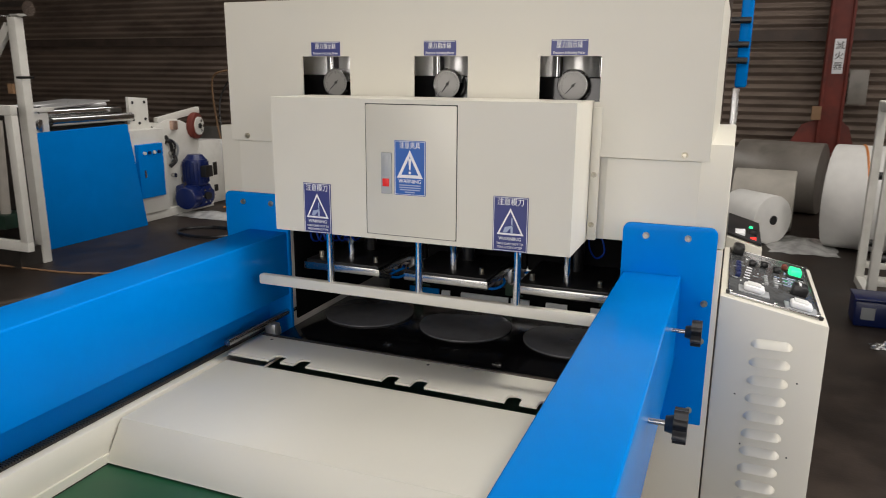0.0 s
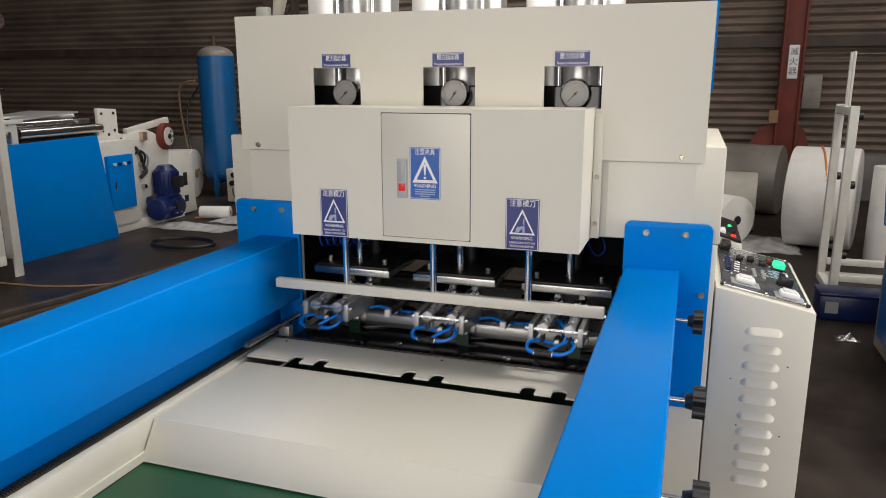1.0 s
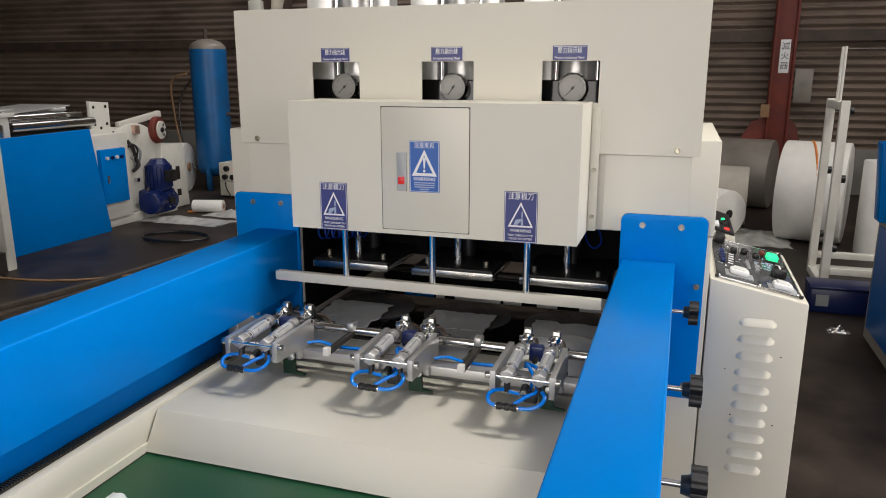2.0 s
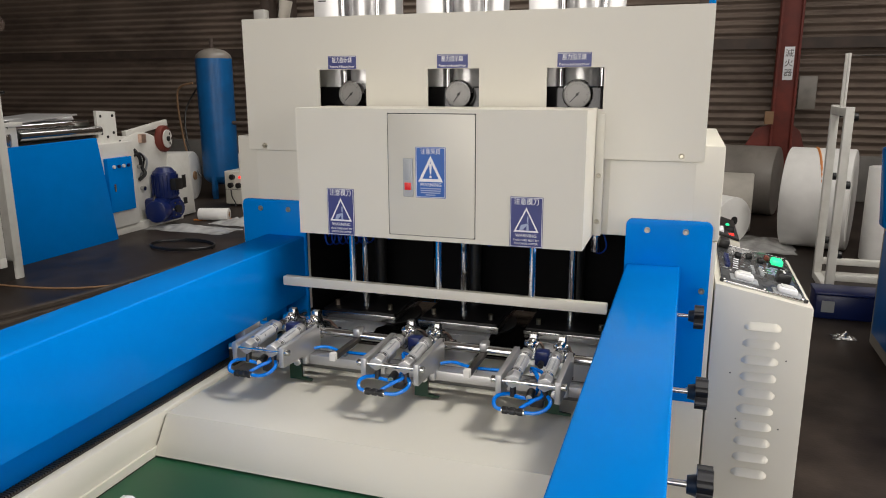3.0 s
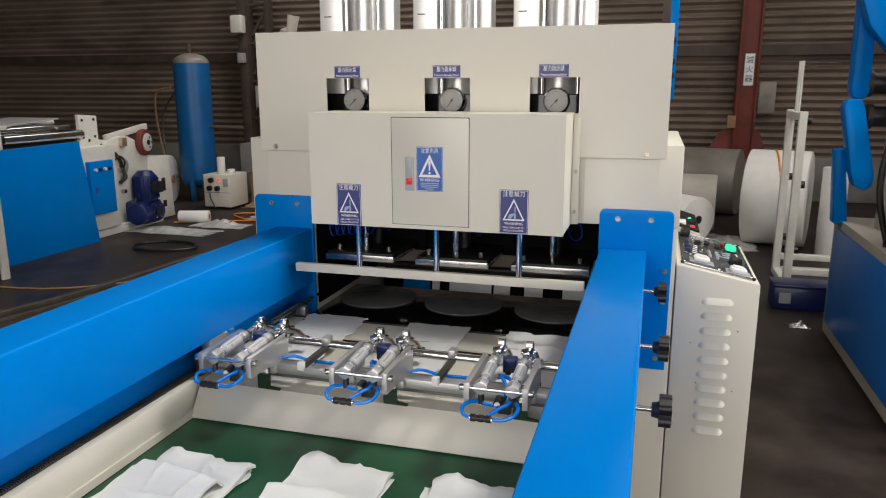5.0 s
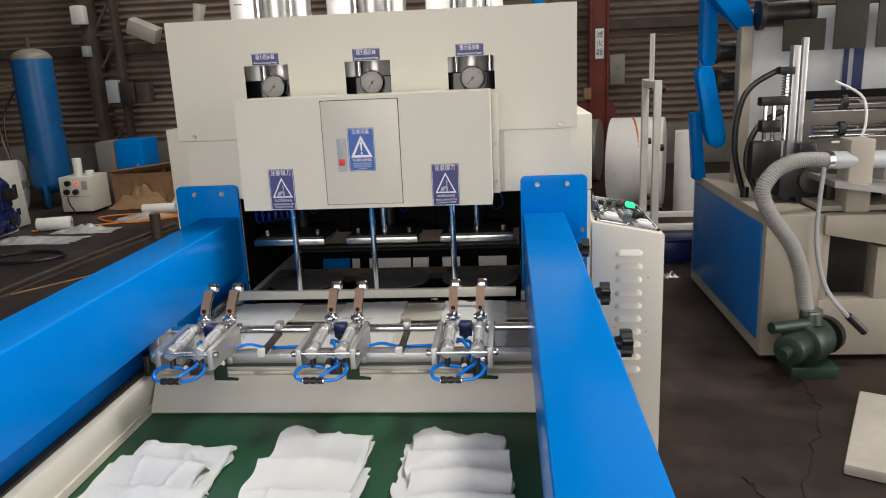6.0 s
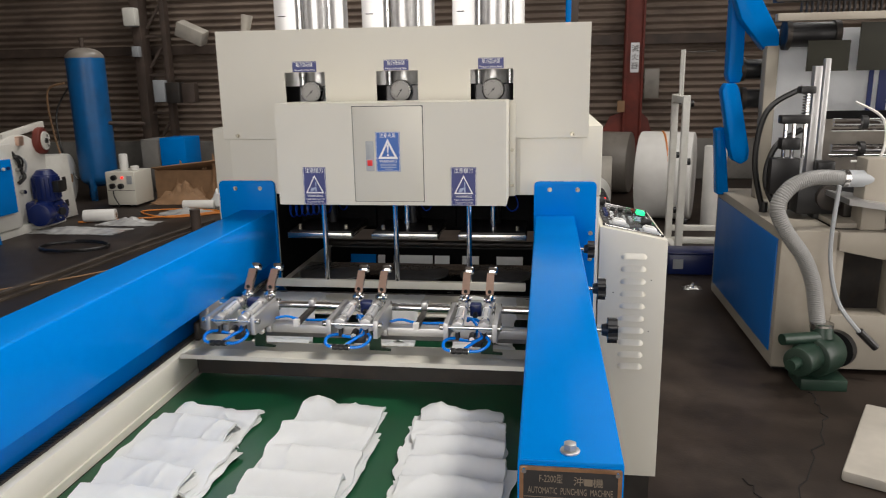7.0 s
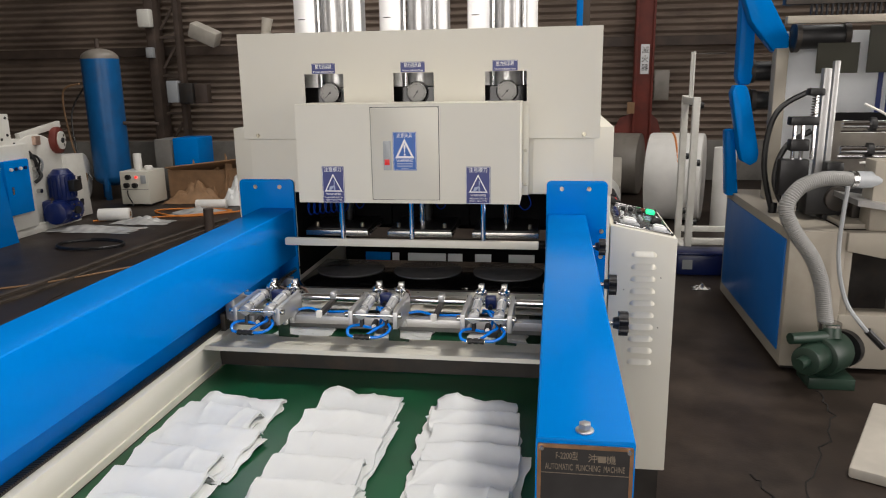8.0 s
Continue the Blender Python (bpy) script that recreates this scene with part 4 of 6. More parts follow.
for k, (c, tiers) in enumerate(TIERS):
    for j, back in enumerate(tiers):
        w, l = 0.205 + rnd.uniform(-0.012, 0.012), 0.19
        bm = bag_mesh(w, l, 11 * k + j, 0.0032, 0.004)
        slope = 0.0 if j == 0 else 0.016 + rnd.uniform(0, 0.006)
        puff, bend = rnd.uniform(0.007, 0.012), rnd.uniform(-0.01, 0.01)
        for v in bm.verts:
            u, q = v.co.x / w, v.co.y / l
            v.co.z = v.co.z * (0.55 + 0.6 * q) + slope * q + puff * math.exp(-((q - 0.86) / 0.16) ** 2) * (1 - 0.9 * u * u)
            if q > 0.93 and j:
                v.co.z -= 0.10 * (q - 0.93) * 2
            v.co.y += bend * u - 0.02 * u * u
        shift = rnd.uniform(-0.010, 0.010) - (0.016 if k == 0 and j in (1, 3) else 0)
        m = pose(c + shift, back - l, 0.8258, 0, 0, rnd.uniform(-4, 3) - (5, 4, 0)[k])
        bmesh.ops.transform(bm, matrix=m, verts=bm.verts)
        for v in bm.verts:
            v.co.z = max(v.co.z, 0.8256)
            if j == 0:
                # a corner of the last stack stands up
                v.co.z += 0.017 * max(0, (v.co.y - back + 0.07) / 0.07) * max(0, 1 - abs(v.co.x - (c - 0.062)) / 0.05)
        # loose lower sheets that show along the edges
        for q in range(2):
            low = bag_mesh(w * rnd.uniform(0.97, 1.05), l * rnd.uniform(0.94, 1.0), 300 + 40 * k + 4 * j + q, 0.003, 0.0012)
            for v in low.verts:
                v.co.z *= 0.5
                v.co.z += slope * 0.5 * max(0, v.co.y) / l
            bmesh.ops.transform(low, matrix=pose(c + shift + rnd.uniform(-0.013, 0.013), back - l - 0.004 - 0.01 * q, 0.8262, 0, 0, rnd.uniform(-7, 6) - (5, 4, 0)[k]), verts=low.verts)
            spare = bpy.data.meshes.new("sheet")
            low.to_mesh(spare)
            low.free()
            bm.from_mesh(spare)
            bpy.data.meshes.remove(spare)
        solo("plastic_bag", bm, PLASTIC, "crumpled stack of white plastic bags on the green belt", "plastic bag", (c, back - 0.1, 0.8256), group="bag stacks on the belt")

# ---------------------------------------------------------------- control cabinet
cb = thing("control_cabinet", "cream control cabinet with louvres and a sloping button panel", "control cabinet", (0.77, 1.84, 0.229))
prof = [(0.664, 0.229), (0.886, 0.229), (0.886, 1.092), (0.664, 1.137)]
part("body", prism(prof, "y", 1.584, 2.09, bev=0.003), CREAM, cb)
part("plinth", box(0.69, 0.87, 1.62, 2.05, 0.0, 0.2288), DARKSTEEL, cb)
for k in range(10):
    z = 1.036 - k * 0.0432
    lv = bmesh.new()
    ring = []
    for i in range(13):
        u = i / 12
        x = 0.737 + 0.084 * u
        e = min(1, 7 * min(u, 1 - u)) ** 0.5
        ring.append([lv.verts.new((x, 1.5835, z + 0.010 * e + 0.001)), lv.verts.new((x, 1.5835 - 0.010 * e, z + 0.002 * e)), lv.verts.new((x, 1.5835 - 0.0145 * e, z - 0.0065)), lv.verts.new((x, 1.5835 - 0.0125 * e, z - 0.0068))])
    for a, b in zip(ring, ring[1:]):
        for q in range(3):
            lv.faces.new((a[q], b[q], b[q + 1], a[q + 1]))
    part("louvre", lv, CREAM, cb)
    # black strip paints the shadow line under the louvre; the body is closed
    part("louvre_shade", box(0.750, 0.808, 1.5833, 1.5845, z - 0.0055, z + 0.0005), BLACKINK, cb)
for x, z in ((0.838, 0.955), (0.715, 0.91), (0.737, 0.79), (0.836, 0.775)):
    part("small_hole", rod((x, 1.5836, z), (x, 1.583, z), 0.002, seg=8), BLACKINK, cb)
tilt = math.degrees(math.atan2(-0.045, 0.222))


def on_panel(x, y, up=0.0):
    return Vector((x, y, 1.137 - (x - 0.664) * 0.2027 + up))


def panel_box(x, y, w, d, h, lift=0.0, bev=0.001):
    return box(x - w / 2, x + w / 2, y - d / 2, y + d / 2, *(on_panel(x, y).z + lift + v for v in (0, h)), bev, turn=Matrix.Rotation(radians(-tilt), 4, "Y"))


pf = part("button_panel", panel_box(0.775, 1.84, 0.196, 0.46, 0.003, 0.0008, 0.0005), PANELFACE, cb, "dark glossy button panel under a clear cover")
for x, y, w, d in ((0.679, 1.84, 0.004, 0.462), (0.871, 1.84, 0.004, 0.462), (0.775, 1.611, 0.188, 0.004), (0.775, 2.069, 0.188, 0.004)):
    part("panel_trim", panel_box(x, y, w, d, 0.006, 0.001, 0.0008), STEEL, pf, "thin polished metal trim")
for x, y in ((0.872, 1.612), (0.872, 2.068), (0.679, 1.612)):
    part("panel_screw", panel_box(x, y, 0.009, 0.009, 0.008, 0.002, 0.002), RUBBER, pf)
part("red_button", panel_box(0.815, 1.985, 0.014, 0.022, 0.014, 0.004, 0.004), REDSTEEL, pf, "small red push button")
part("green_button", panel_box(0.838, 1.945, 0.03, 0.045, 0.02, 0.004, 0.005), GREENLAMP, pf, "lit green push button")
part("button_collar", panel_box(0.838, 1.945, 0.042, 0.058, 0.006, 0.003, 0.002), RUBBER, pf)
part("rotary_switch", panel_box(0.838, 1.77, 0.034, 0.045, 0.024, 0.004, 0.005), RUBBER, pf, "black rotary switch")
part("switch_mark", panel_box(0.838, 1.77, 0.005, 0.03, 0.002, 0.0285, 0.0005), INK, pf)
part("emergency_knob", panel_box(0.70, 2.03, 0.03, 0.05, 0.026, 0.004, 0.006), RUBBER, pf)
for x, y in ((0.735, 1.675), (0.833, 1.645)):
    part("knob_plate", panel_box(x, y, 0.068, 0.052, 0.003, 0.004, 0.0008), GREYPLASTIC, pf)
    part("clear_cap", panel_box(x, y, 0.046, 0.040, 0.014, 0.007, 0.006), INK, pf, "clear white dial cap")
    part("cap_ring", panel_box(x, y, 0.030, 0.026, 0.005, 0.020, 0.002), PLASTIC, pf)
rnd = random.Random(8)
for i in range(5):
    part("toggle", panel_box(0.70, 1.78 + 0.028 * i, 0.012, 0.014, 0.012, 0.004, 0.002), NAVY, pf)
for i in range(4):
    for j in range(2):
        part("indicator", panel_box(0.765 + 0.022 * j, 1.775 + 0.022 * i, 0.009, 0.011, 0.006, 0.004, 0.001), GREYPLASTIC, pf)
for i in range(6):
    part("label_strip", panel_box(0.815 + 0.012 * (i % 2), 1.82 + 0.016 * i, 0.02, 0.006, 0.0012, 0.004, 0.0003), FAINT, pf)
for i in range(5):
    part("label_strip", panel_box(0.72 + 0.002 * i, 1.785 + 0.028 * i, 0.014, 0.008, 0.0012, 0.004, 0.0003), INK, pf)
for i in range(28):
    part("small_mark", panel_box(rnd.uniform(0.69, 0.86), rnd.uniform(1.72, 2.04), rnd.choice((0.004, 0.012)), rnd.choice((0.004, 0.009)), 0.0012, 0.004, 0.0003), rnd.choice((INK, FAINT, GREYPLASTIC)), pf)
for x, y in ((0.735, 1.93), (0.765, 1.95), (0.795, 1.93)):
    part("small_knob", panel_box(x, y, 0.018, 0.022, 0.014, 0.004, 0.004), RUBBER, pf)
for x, y in ((0.685, 1.62), (0.866, 1.62), (0.685, 2.06), (0.866, 2.06), (0.78, 1.62)):
    part("panel_screw", panel_box(x, y, 0.008, 0.01, 0.006, 0.004, 0.002), CHROME, pf)

# ---------------------------------------------------------------- film machine with the blue side panel (west)
fm = thing("film_machine", "white film machine with a large blue side panel and rollers", "machine", (-5.6, 5.6, 0))
part("blue_panel", prism([(4.50, 0.0), (5.86, 0.0), (5.70, 1.08), (4.46, 1.06)], "x", -5.14, -5.09, bev=0.006), BLUE, fm, "large slanted blue side panel")
part("frame_body", box(-6.3, -5.17, 4.6, 6.3, 0.10, 1.0, 0.01), WHITE, fm)
part("side_frame", box(-5.60, -5.30, 5.75, 6.45, 0.15, 1.0, 0.01), WHITE, fm)
bm = prism([(5.85, 0.88), (6.55, 0.88), (6.55, 1.03), (6.22, 1.06), (6.22, 1.32), (5.95, 1.34), (5.95, 1.06), (5.85, 1.03)], "x", -5.34, -5.30, bev=0.004)
br = part("bearing_plate", bm, WHITE, fm, "white drilled bearing plate")
for y, z in ((6.0, 1.28), (6.17, 1.28), (6.0, 1.10), (6.17, 1.10), (5.92, 0.94), (6.08, 0.94), (6.24, 0.94), (6.4, 0.94), (6.08, 1.06), (6.25, 1.0)):
    part("bore", rod((-5.30, y, z), (-5.296, y, z), 0.016, seg=10), BLACKINK, br)
bb = part("switch_box", box(-5.27, -5.12, 5.84, 6.20, 0.28, 0.85, 0.008), BLUE, fm, "blue switch box with indicator lamps")
for k in range(4):
    part("indicator_lamp", rod((-5.12, 5.92 + 0.07 * k, 0.76), (-5.10, 5.92 + 0.07 * k, 0.76), 0.018, seg=10), (WHITE, NAVY, WHITE, NAVY)[k], bb)
part("box_lock", box(-5.121, -5.11, 5.90, 5.925, 0.50, 0.58, 0.003), STEEL, bb)
part("end_disc", rod((-5.37, 6.55, 0.58), (-5.29, 6.55, 0.58), 0.50, seg=48, bev=0.01), WHITE, fm, "big white round end plate")
part("guard_arm", box(-5.36, -5.30, 6.35, 7.05, 1.08, 1.15, 0.005, turn=pose(0, 0, 0, 8)), WHITE, fm)
w = part("hand_wheel", rod((-5.33, 6.93, 0.98), (-5.25, 6.95, 0.98), 0.155, seg=32, bev=0.02), REDSTEEL, fm, "red rimmed hand wheel")
part("wheel_face", rod((-5.25, 6.95, 0.98), (-5.235, 6.953, 0.98), 0.105, seg=24), WHITE, w)
part("wheel_hub", rod((-5.235, 6.953, 0.98), (-5.22, 6.956, 0.98), 0.03, seg=14), BLACKINK, w)
for k in range(6):
    a = k * math.tau / 6
    part("wheel_slot", rod((-5.234, 6.953 + 0.065 * math.cos(a), 0.98 + 0.065 * math.sin(a)), (-5.231, 6.954 + 0.065 * math.cos(a), 0.98 + 0.065 * math.sin(a)), 0.017, seg=10), RUST, w)
part("end_plate", prism([(6.90, 0.02), (7.42, 0.02), (7.36, 0.78), (6.98, 0.80)], "x", -5.34, -5.28, bev=0.005), WHITE, fm)
for z0, z1 in ((0.16, 0.24), (0.36, 0.52)):
    part("plate_slot", box(-5.281, -5.277, 7.20, 7.27, z0, z1), BLACKINK, fm)
mo = thing("electric_motor", "navy blue electric motor on a gearbox", "motor", (-5.15, 6.75, 0.06))
part("motor_housing", rod((-5.14, 6.72, 0.32), (-5.14, 6.72, 0.62), 0.135, seg=24, bev=0.015), NAVY, mo)
fins = bmesh.new()
for k in range(18):
    a = k * math.tau / 18
    box(-0.005, 0.005, -0.005, 0.005, -0.12, 0.12, bm=fins)
    bmesh.ops.translate(fins, vec=(-5.14 + 0.14 * math.cos(a), 6.72 + 0.14 * math.sin(a), 0.47), verts=list(fins.verts)[-8:])
part("cooling_fins", fins, NAVY, mo)
part("motor_cap", rod((-5.14, 6.72, 0.62), (-5.14, 6.72, 0.67), 0.12, 0.08, seg=24), NAVY, mo)
part("gearbox", box(-5.30, -5.03, 6.52, 6.86, 0.06, 0.33, 0.04), NAVY, mo)
part("gear_drum", rod((-5.06, 6.42, 0.20), (-5.10, 6.60, 0.20), 0.125, seg=28, bev=0.012), NAVY, mo, "round navy gear housing")
gf = part("gear_flange", rod((-5.04, 6.72, 0.20), (-4.99, 6.71, 0.20), 0.115, seg=24, bev=0.01), NAVY, mo)
part("output_shaft", rod((-4.99, 6.71, 0.20), (-4.96, 6.705, 0.20), 0.045, seg=14), BLACKINK, gf)
for k in range(6):
    a = k * math.tau / 6
    part("flange_bolt", rod((-4.99, 6.71 + 0.08 * math.cos(a), 0.20 + 0.08 * math.sin(a)), (-4.978, 6.708 + 0.08 * math.cos(a), 0.20 + 0.08 * math.sin(a)), 0.012, seg=8), STEEL, gf)
part("terminal_box", box(-5.02, -4.94, 6.65, 6.78, 0.42, 0.55, 0.01), RUBBER, mo)
part("cable_bundle", pipe([(-5.28, 6.42, 0.90), (-5.24, 6.46, 0.80), (-5.26, 6.50, 0.70), (-5.22, 6.5, 0.62), (-5.27, 6.45, 0.55)], 0.02, 6), RUBBER, fm)
part("cable_bundle", pipe([(-5.27, 6.48, 0.86), (-5.22, 6.54, 0.78), (-5.26, 6.56, 0.66), (-5.3, 6.5, 0.6)], 0.014, 6), GREYPLASTIC, fm)
part("foot_beam", box(-5.36, -5.22, 5.8, 7.1, 0.0, 0.09, 0.006), WHITE, fm)
for x, z, y0, y1, r, mt in ((-5.28, 1.14, 4.95, 5.95, 0.045, STEEL), (-5.50, 1.20, 4.7, 6.0, 0.05, CHROME), (-5.75, 1.24, 4.6, 6.05, 0.045, CLEAR), (-6.0, 1.22, 4.6, 6.1, 0.05, CHROME), (-5.36, 1.06, 4.8, 5.9, 0.04, RUBBER)):
    rl = part("roller", rod((x, y0, z), (x, y1, z), r, seg=20), mt, fm, "shiny metal roller")
    part("roller_end", rod((x, y0 - 0.03, z), (x, y0, z), r * 0.6, seg=14), RUBBER, rl)
part("clear_sheet", box(-6.1, -5.45, 5.0, 5.85, 1.265, 1.28, 0.003, turn=pose(0, 0, 0, 4, 0, 0)), CLEAR, fm)
part("black_handle", rod((-5.32, 4.72, 1.25), (-5.18, 4.78, 1.25), 0.04, seg=14), RUBBER, fm)
part("gear_knob", rod((-5.25, 4.72, 1.12), (-5.16, 4.76, 1.12), 0.06, seg=12, bev=0.01), STEEL, fm)
for y, z in ((6.05, 0.62), (6.28, 0.7), (6.3, 0.45)):
    part("fitting", rod((-5.29, y + 0.2, z), (-5.24, y + 0.2, z), 0.025, seg=10), (REDLAMP if z > 0.9 else STEEL), fm)
part("lever", rod((-5.2, 6.62, 0.36), (-5.13, 6.45, 0.24), 0.018, seg=8), DARKSTEEL, fm)
part("cable_bundle", pipe([(-5.26, 6.35, 0.80), (-5.2, 6.4, 0.86), (-5.22, 6.5, 0.80), (-5.25, 6.52, 0.72), (-5.2, 6.44, 0.66)], 0.012, 6), RUBBER, fm)
part("warm_fitting", box(-5.30, -5.24, 6.52, 6.60, 0.96, 1.06, 0.01), TANMETAL, fm)
part("top_deck", box(-6.4, -5.35, 4.75, 5.9, 1.09, 1.13, 0.004), STEEL, fm)
part("roller_block", box(-5.30, -5.17, 4.5, 4.85, 1.04, 1.24, 0.01), WHITE, fm)
part("top_bracket", box(-5.36, -5.15, 4.35, 4.9, 1.24, 1.28, 0.004), WHITE, fm)

gd = thing("guard_cabinet", "white framed machine guard with a glazed door", "machine guard", (-4.9, 4.2, 0))
for x0, x1, z0, z1 in ((-5.6, -4.60, 1.26, 1.34), (-5.6, -4.60, 0.16, 0.24), (-4.68, -4.60, 0.24, 1.26), (-5.6, -5.52, 0.24, 1.26)):
    part("guard_frame", box(x0, x1, 4.17, 4.23, z0, z1, 0.005), WHITE, gd)
part("guard_back", box(-5.6, -4.95, 4.55, 4.58, 0.1, 1.3), DARKSTEEL, gd)
part("guard_pipe", rod((-5.05, 4.35, 0.3), (-5.0, 4.35, 1.2), 0.04, seg=12), CARDPALE, gd)
part("guard_shelf", box(-5.5, -4.95, 4.26, 4.5, 0.30, 0.42, 0.01), GREENIRON, gd)
part("guard_foot", box(-5.6, -4.75, 4.2, 4.5, 0.0, 0.16), DARKSTEEL, gd)
gd.location.y -= 0.14
po = thing("roller_post", "white steel post with rollers on top", "post", (-4.66, 4.3, 0))
part("post_tube", box(-4.82, -4.73, 4.27, 4.35, 0.0, 2.02, 0.008), WHITE, po)
part("post_brace", box(-5.3, -4.76, 4.29, 4.33, 1.72, 1.79, turn=pose(0, 0, 0, 0, -48, 0)), WHITE, po)
part("post_roller", rod((-5.6, 4.32, 2.08), (-4.62, 4.32, 2.08), 0.06, seg=18), CHROME, po)
part("post_hook", rod((-4.78, 4.27, 1.55), (-4.60, 4.27, 1.55), 0.01, seg=8), RUBBER, po)
part("post_tag", box(-4.88, -4.82, 4.25, 4.27, 1.42, 1.50), CARD, po)
ct = thing("coiled_cable", "black cable lying in loops on the floor", "cable", (-4.5, 5.2, 0))
part("cable", pipe([(-4.2 + 0.35 * math.cos(a), 5.75 + 0.22 * math.sin(a), 0.012 + 0.0015 * a) for a in [0.5 * k for k in range(30)]], 0.011, 6, n=2), RUBBER, ct)
cd = thing("orange_cord", "orange extension cord trailing over the floor", "cord", (-4.4, 7.4, 0))
part("cord", pipe([(-5.0, 7.0, 0.012), (-4.4, 7.25, 0.012), (-3.9, 7.5, 0.012), (-3.6, 7.8, 0.012), (-4.2, 7.9, 0.012), (-4.6, 7.7, 0.012), (-4.0, 7.35, 0.014), (-3.3, 7.9, 0.012)], 0.011, 6), ORANGE, cd)
cw = thing("floor_cable", "thin brown cable along the floor", "cable", (-3.5, 4.0, 0))
part("cable", pipe([(-6.5, 3.6, 0.008), (-5.2, 4.02, 0.008), (-4.0, 4.2, 0.008), (-3.2, 5.1, 0.008), (-2.6, 6.0, 0.008)], 0.008, 6), CARD, cw)


def film_heap(name, x, y, w, d, h, seed, material=FLOORFILM, label="crumpled clear plastic film lying on the floor", category="plastic film"):
    bm = bmesh.new()
    n = 18
    g = [[None] * (n + 1) for _ in range(n + 1)]
    for i in range(n + 1):
        for j in range(n + 1):
            u, v = i / n * 2 - 1, j / n * 2 - 1
            r = min(1, math.hypot(u, v) + 0.25 * noise.noise(Vector((u * 2, v * 2, seed))))
            z = h * max(0, 1 - r) * (0.6 + 0.8 * abs(noise.noise(Vector((u * 3, v * 3, seed + 5))))) + 0.004
            k = 1 + 0.3 * noise.noise(Vector((u * 2, v * 2, seed + 9)))
            g[i][j] = bm.verts.new((x + u * w * k, y + v * d * k, z + 0.02 * h * random.random()))
    for i in range(n):
        for j in range(n):
            bm.faces.new((g[i][j], g[i + 1][j], g[i + 1][j + 1], g[i][j + 1]))
    r = bmesh.ops.extrude_face_region(bm, geom=bm.faces[:])
    bmesh.ops.translate(bm, vec=(0, 0, -0.003), verts=[v for v in r["geom"] if isinstance(v, bmesh.types.BMVert)])
    return solo(name, bm, material, label, category, (x, y, 0))


for k, run in enumerate((((-4.15, 2.9), (-3.95, 3.43), (-3.75, 4.29), (-3.62, 5.65), (-3.4, 7.2)), ((-4.0, 2.7), (-3.8, 3.4), (-3.62, 4.25), (-3.5, 5.6), (-3.25, 7.2)))):
    solo("floor_line", pipe([(x, y, 0.001) for x, y in run], 0.022 if k else 0.035, 4), FLOORLINE, "worn pale line on the concrete floor", "floor line", kind="structure")
film_heap("film_wrap", -4.7, 6.55, 0.55, 0.18, 0.07, 3)
film_heap("film_wrap", -4.35, 7.0, 0.35, 0.15, 0.09, 4)
film_heap("film_wrap", -4.0, 7.7, 0.3, 0.2, 0.08, 6)
film_heap("film_wrap", 1.35, 7.6, 0.3, 0.4, 0.09, 7)
rl = thing("small_film_roll", "short white roll of film lying on the floor", "film roll", (-4.75, 7.1, 0))
part("roll_body", rod((-4.95, 7.05, 0.075), (-4.6, 7.15, 0.075), 0.075, seg=20, bev=0.006), PAPER, rl)
part("roll_core", rod((-4.6, 7.15, 0.075), (-4.595, 7.152, 0.075), 0.03, seg=12), CARD, rl)
rl = thing("small_film_roll", "short white roll of film lying on the floor", "film roll", (-4.0, 8.1, 0))
part("roll_body", rod((-4.15, 7.95, 0.06), (-3.75, 8.0, 0.06), 0.06, seg=20, bev=0.006), PAPER, rl)
rl = thing("film_roll", "white film roll standing beside the machine end", "film roll", (-6.3, 8.45, 0))
part("roll_body", rod((-6.45, 8.28, 0.34), (-6.02, 8.42, 0.34), 0.34, seg=36, bev=0.02), PAPER, rl)
part("roll_core", rod((-6.03, 8.417, 0.34), (-6.00, 8.427, 0.34), 0.06, seg=14), CARD, rl)

# ---------------------------------------------------------------- far left corner: tank, column, boxes
tk = thing("air_tank", "tall dull blue compressed-air tank on legs", "air tank", (-5.82, 8.75, 0))
part("tank_shell", rod((-5.80, 8.75, 0.32), (-5.80, 8.75, 1.95), 0.25, seg=40), TANKBLUE, tk)
for z0, s in ((1.95, 1), (0.32, -1)):
    bm = bmesh.new()
    rings = []
    for k in range(7):
        a = radians(15 * k)
        rings.append([bm.verts.new((-5.80 + 0.25 * math.cos(a) * math.cos(q), 8.75 + 0.25 * math.cos(a) * math.sin(q), z0 + s * 0.14 * math.sin(a))) for q in [i * math.tau / 40 for i in range(40)]])
    for a, b in zip(rings, rings[1:]):
        for i in range(40):
            bm.faces.new((a[i], a[(i + 1) % 40], b[(i + 1) % 40], b[i]))
    part("tank_head", bm, GREYROLL if s > 0 else TANKBLUE, tk, "dusty domed tank head")
part("tank_valve", rod((-5.82, 8.75, 2.06), (-5.82, 8.75, 2.22), 0.03, seg=10), RUST, tk)
part("tank_pipe", rod((-5.52, 8.7, 1.07), (-5.05, 8.8, 1.05), 0.025, seg=10), RUST, tk)
for a in (40, 160, 280):
    x, y = -5.80 + 0.20 * math.cos(radians(a)), 8.75 + 0.22 * math.sin(radians(a))
    part("tank_leg", box(x - 0.03, x + 0.03, y - 0.03, y + 0.03, 0.0, 0.38, 0.004), TANKBLUE, tk)
part("tank_hose", pipe([(-6.1, 8.8, 1.6), (-6.3, 8.7, 1.2), (-6.2, 8.6, 0.6), (-6.0, 8.55, 0.3)], 0.012, 6), RUBBER, tk)
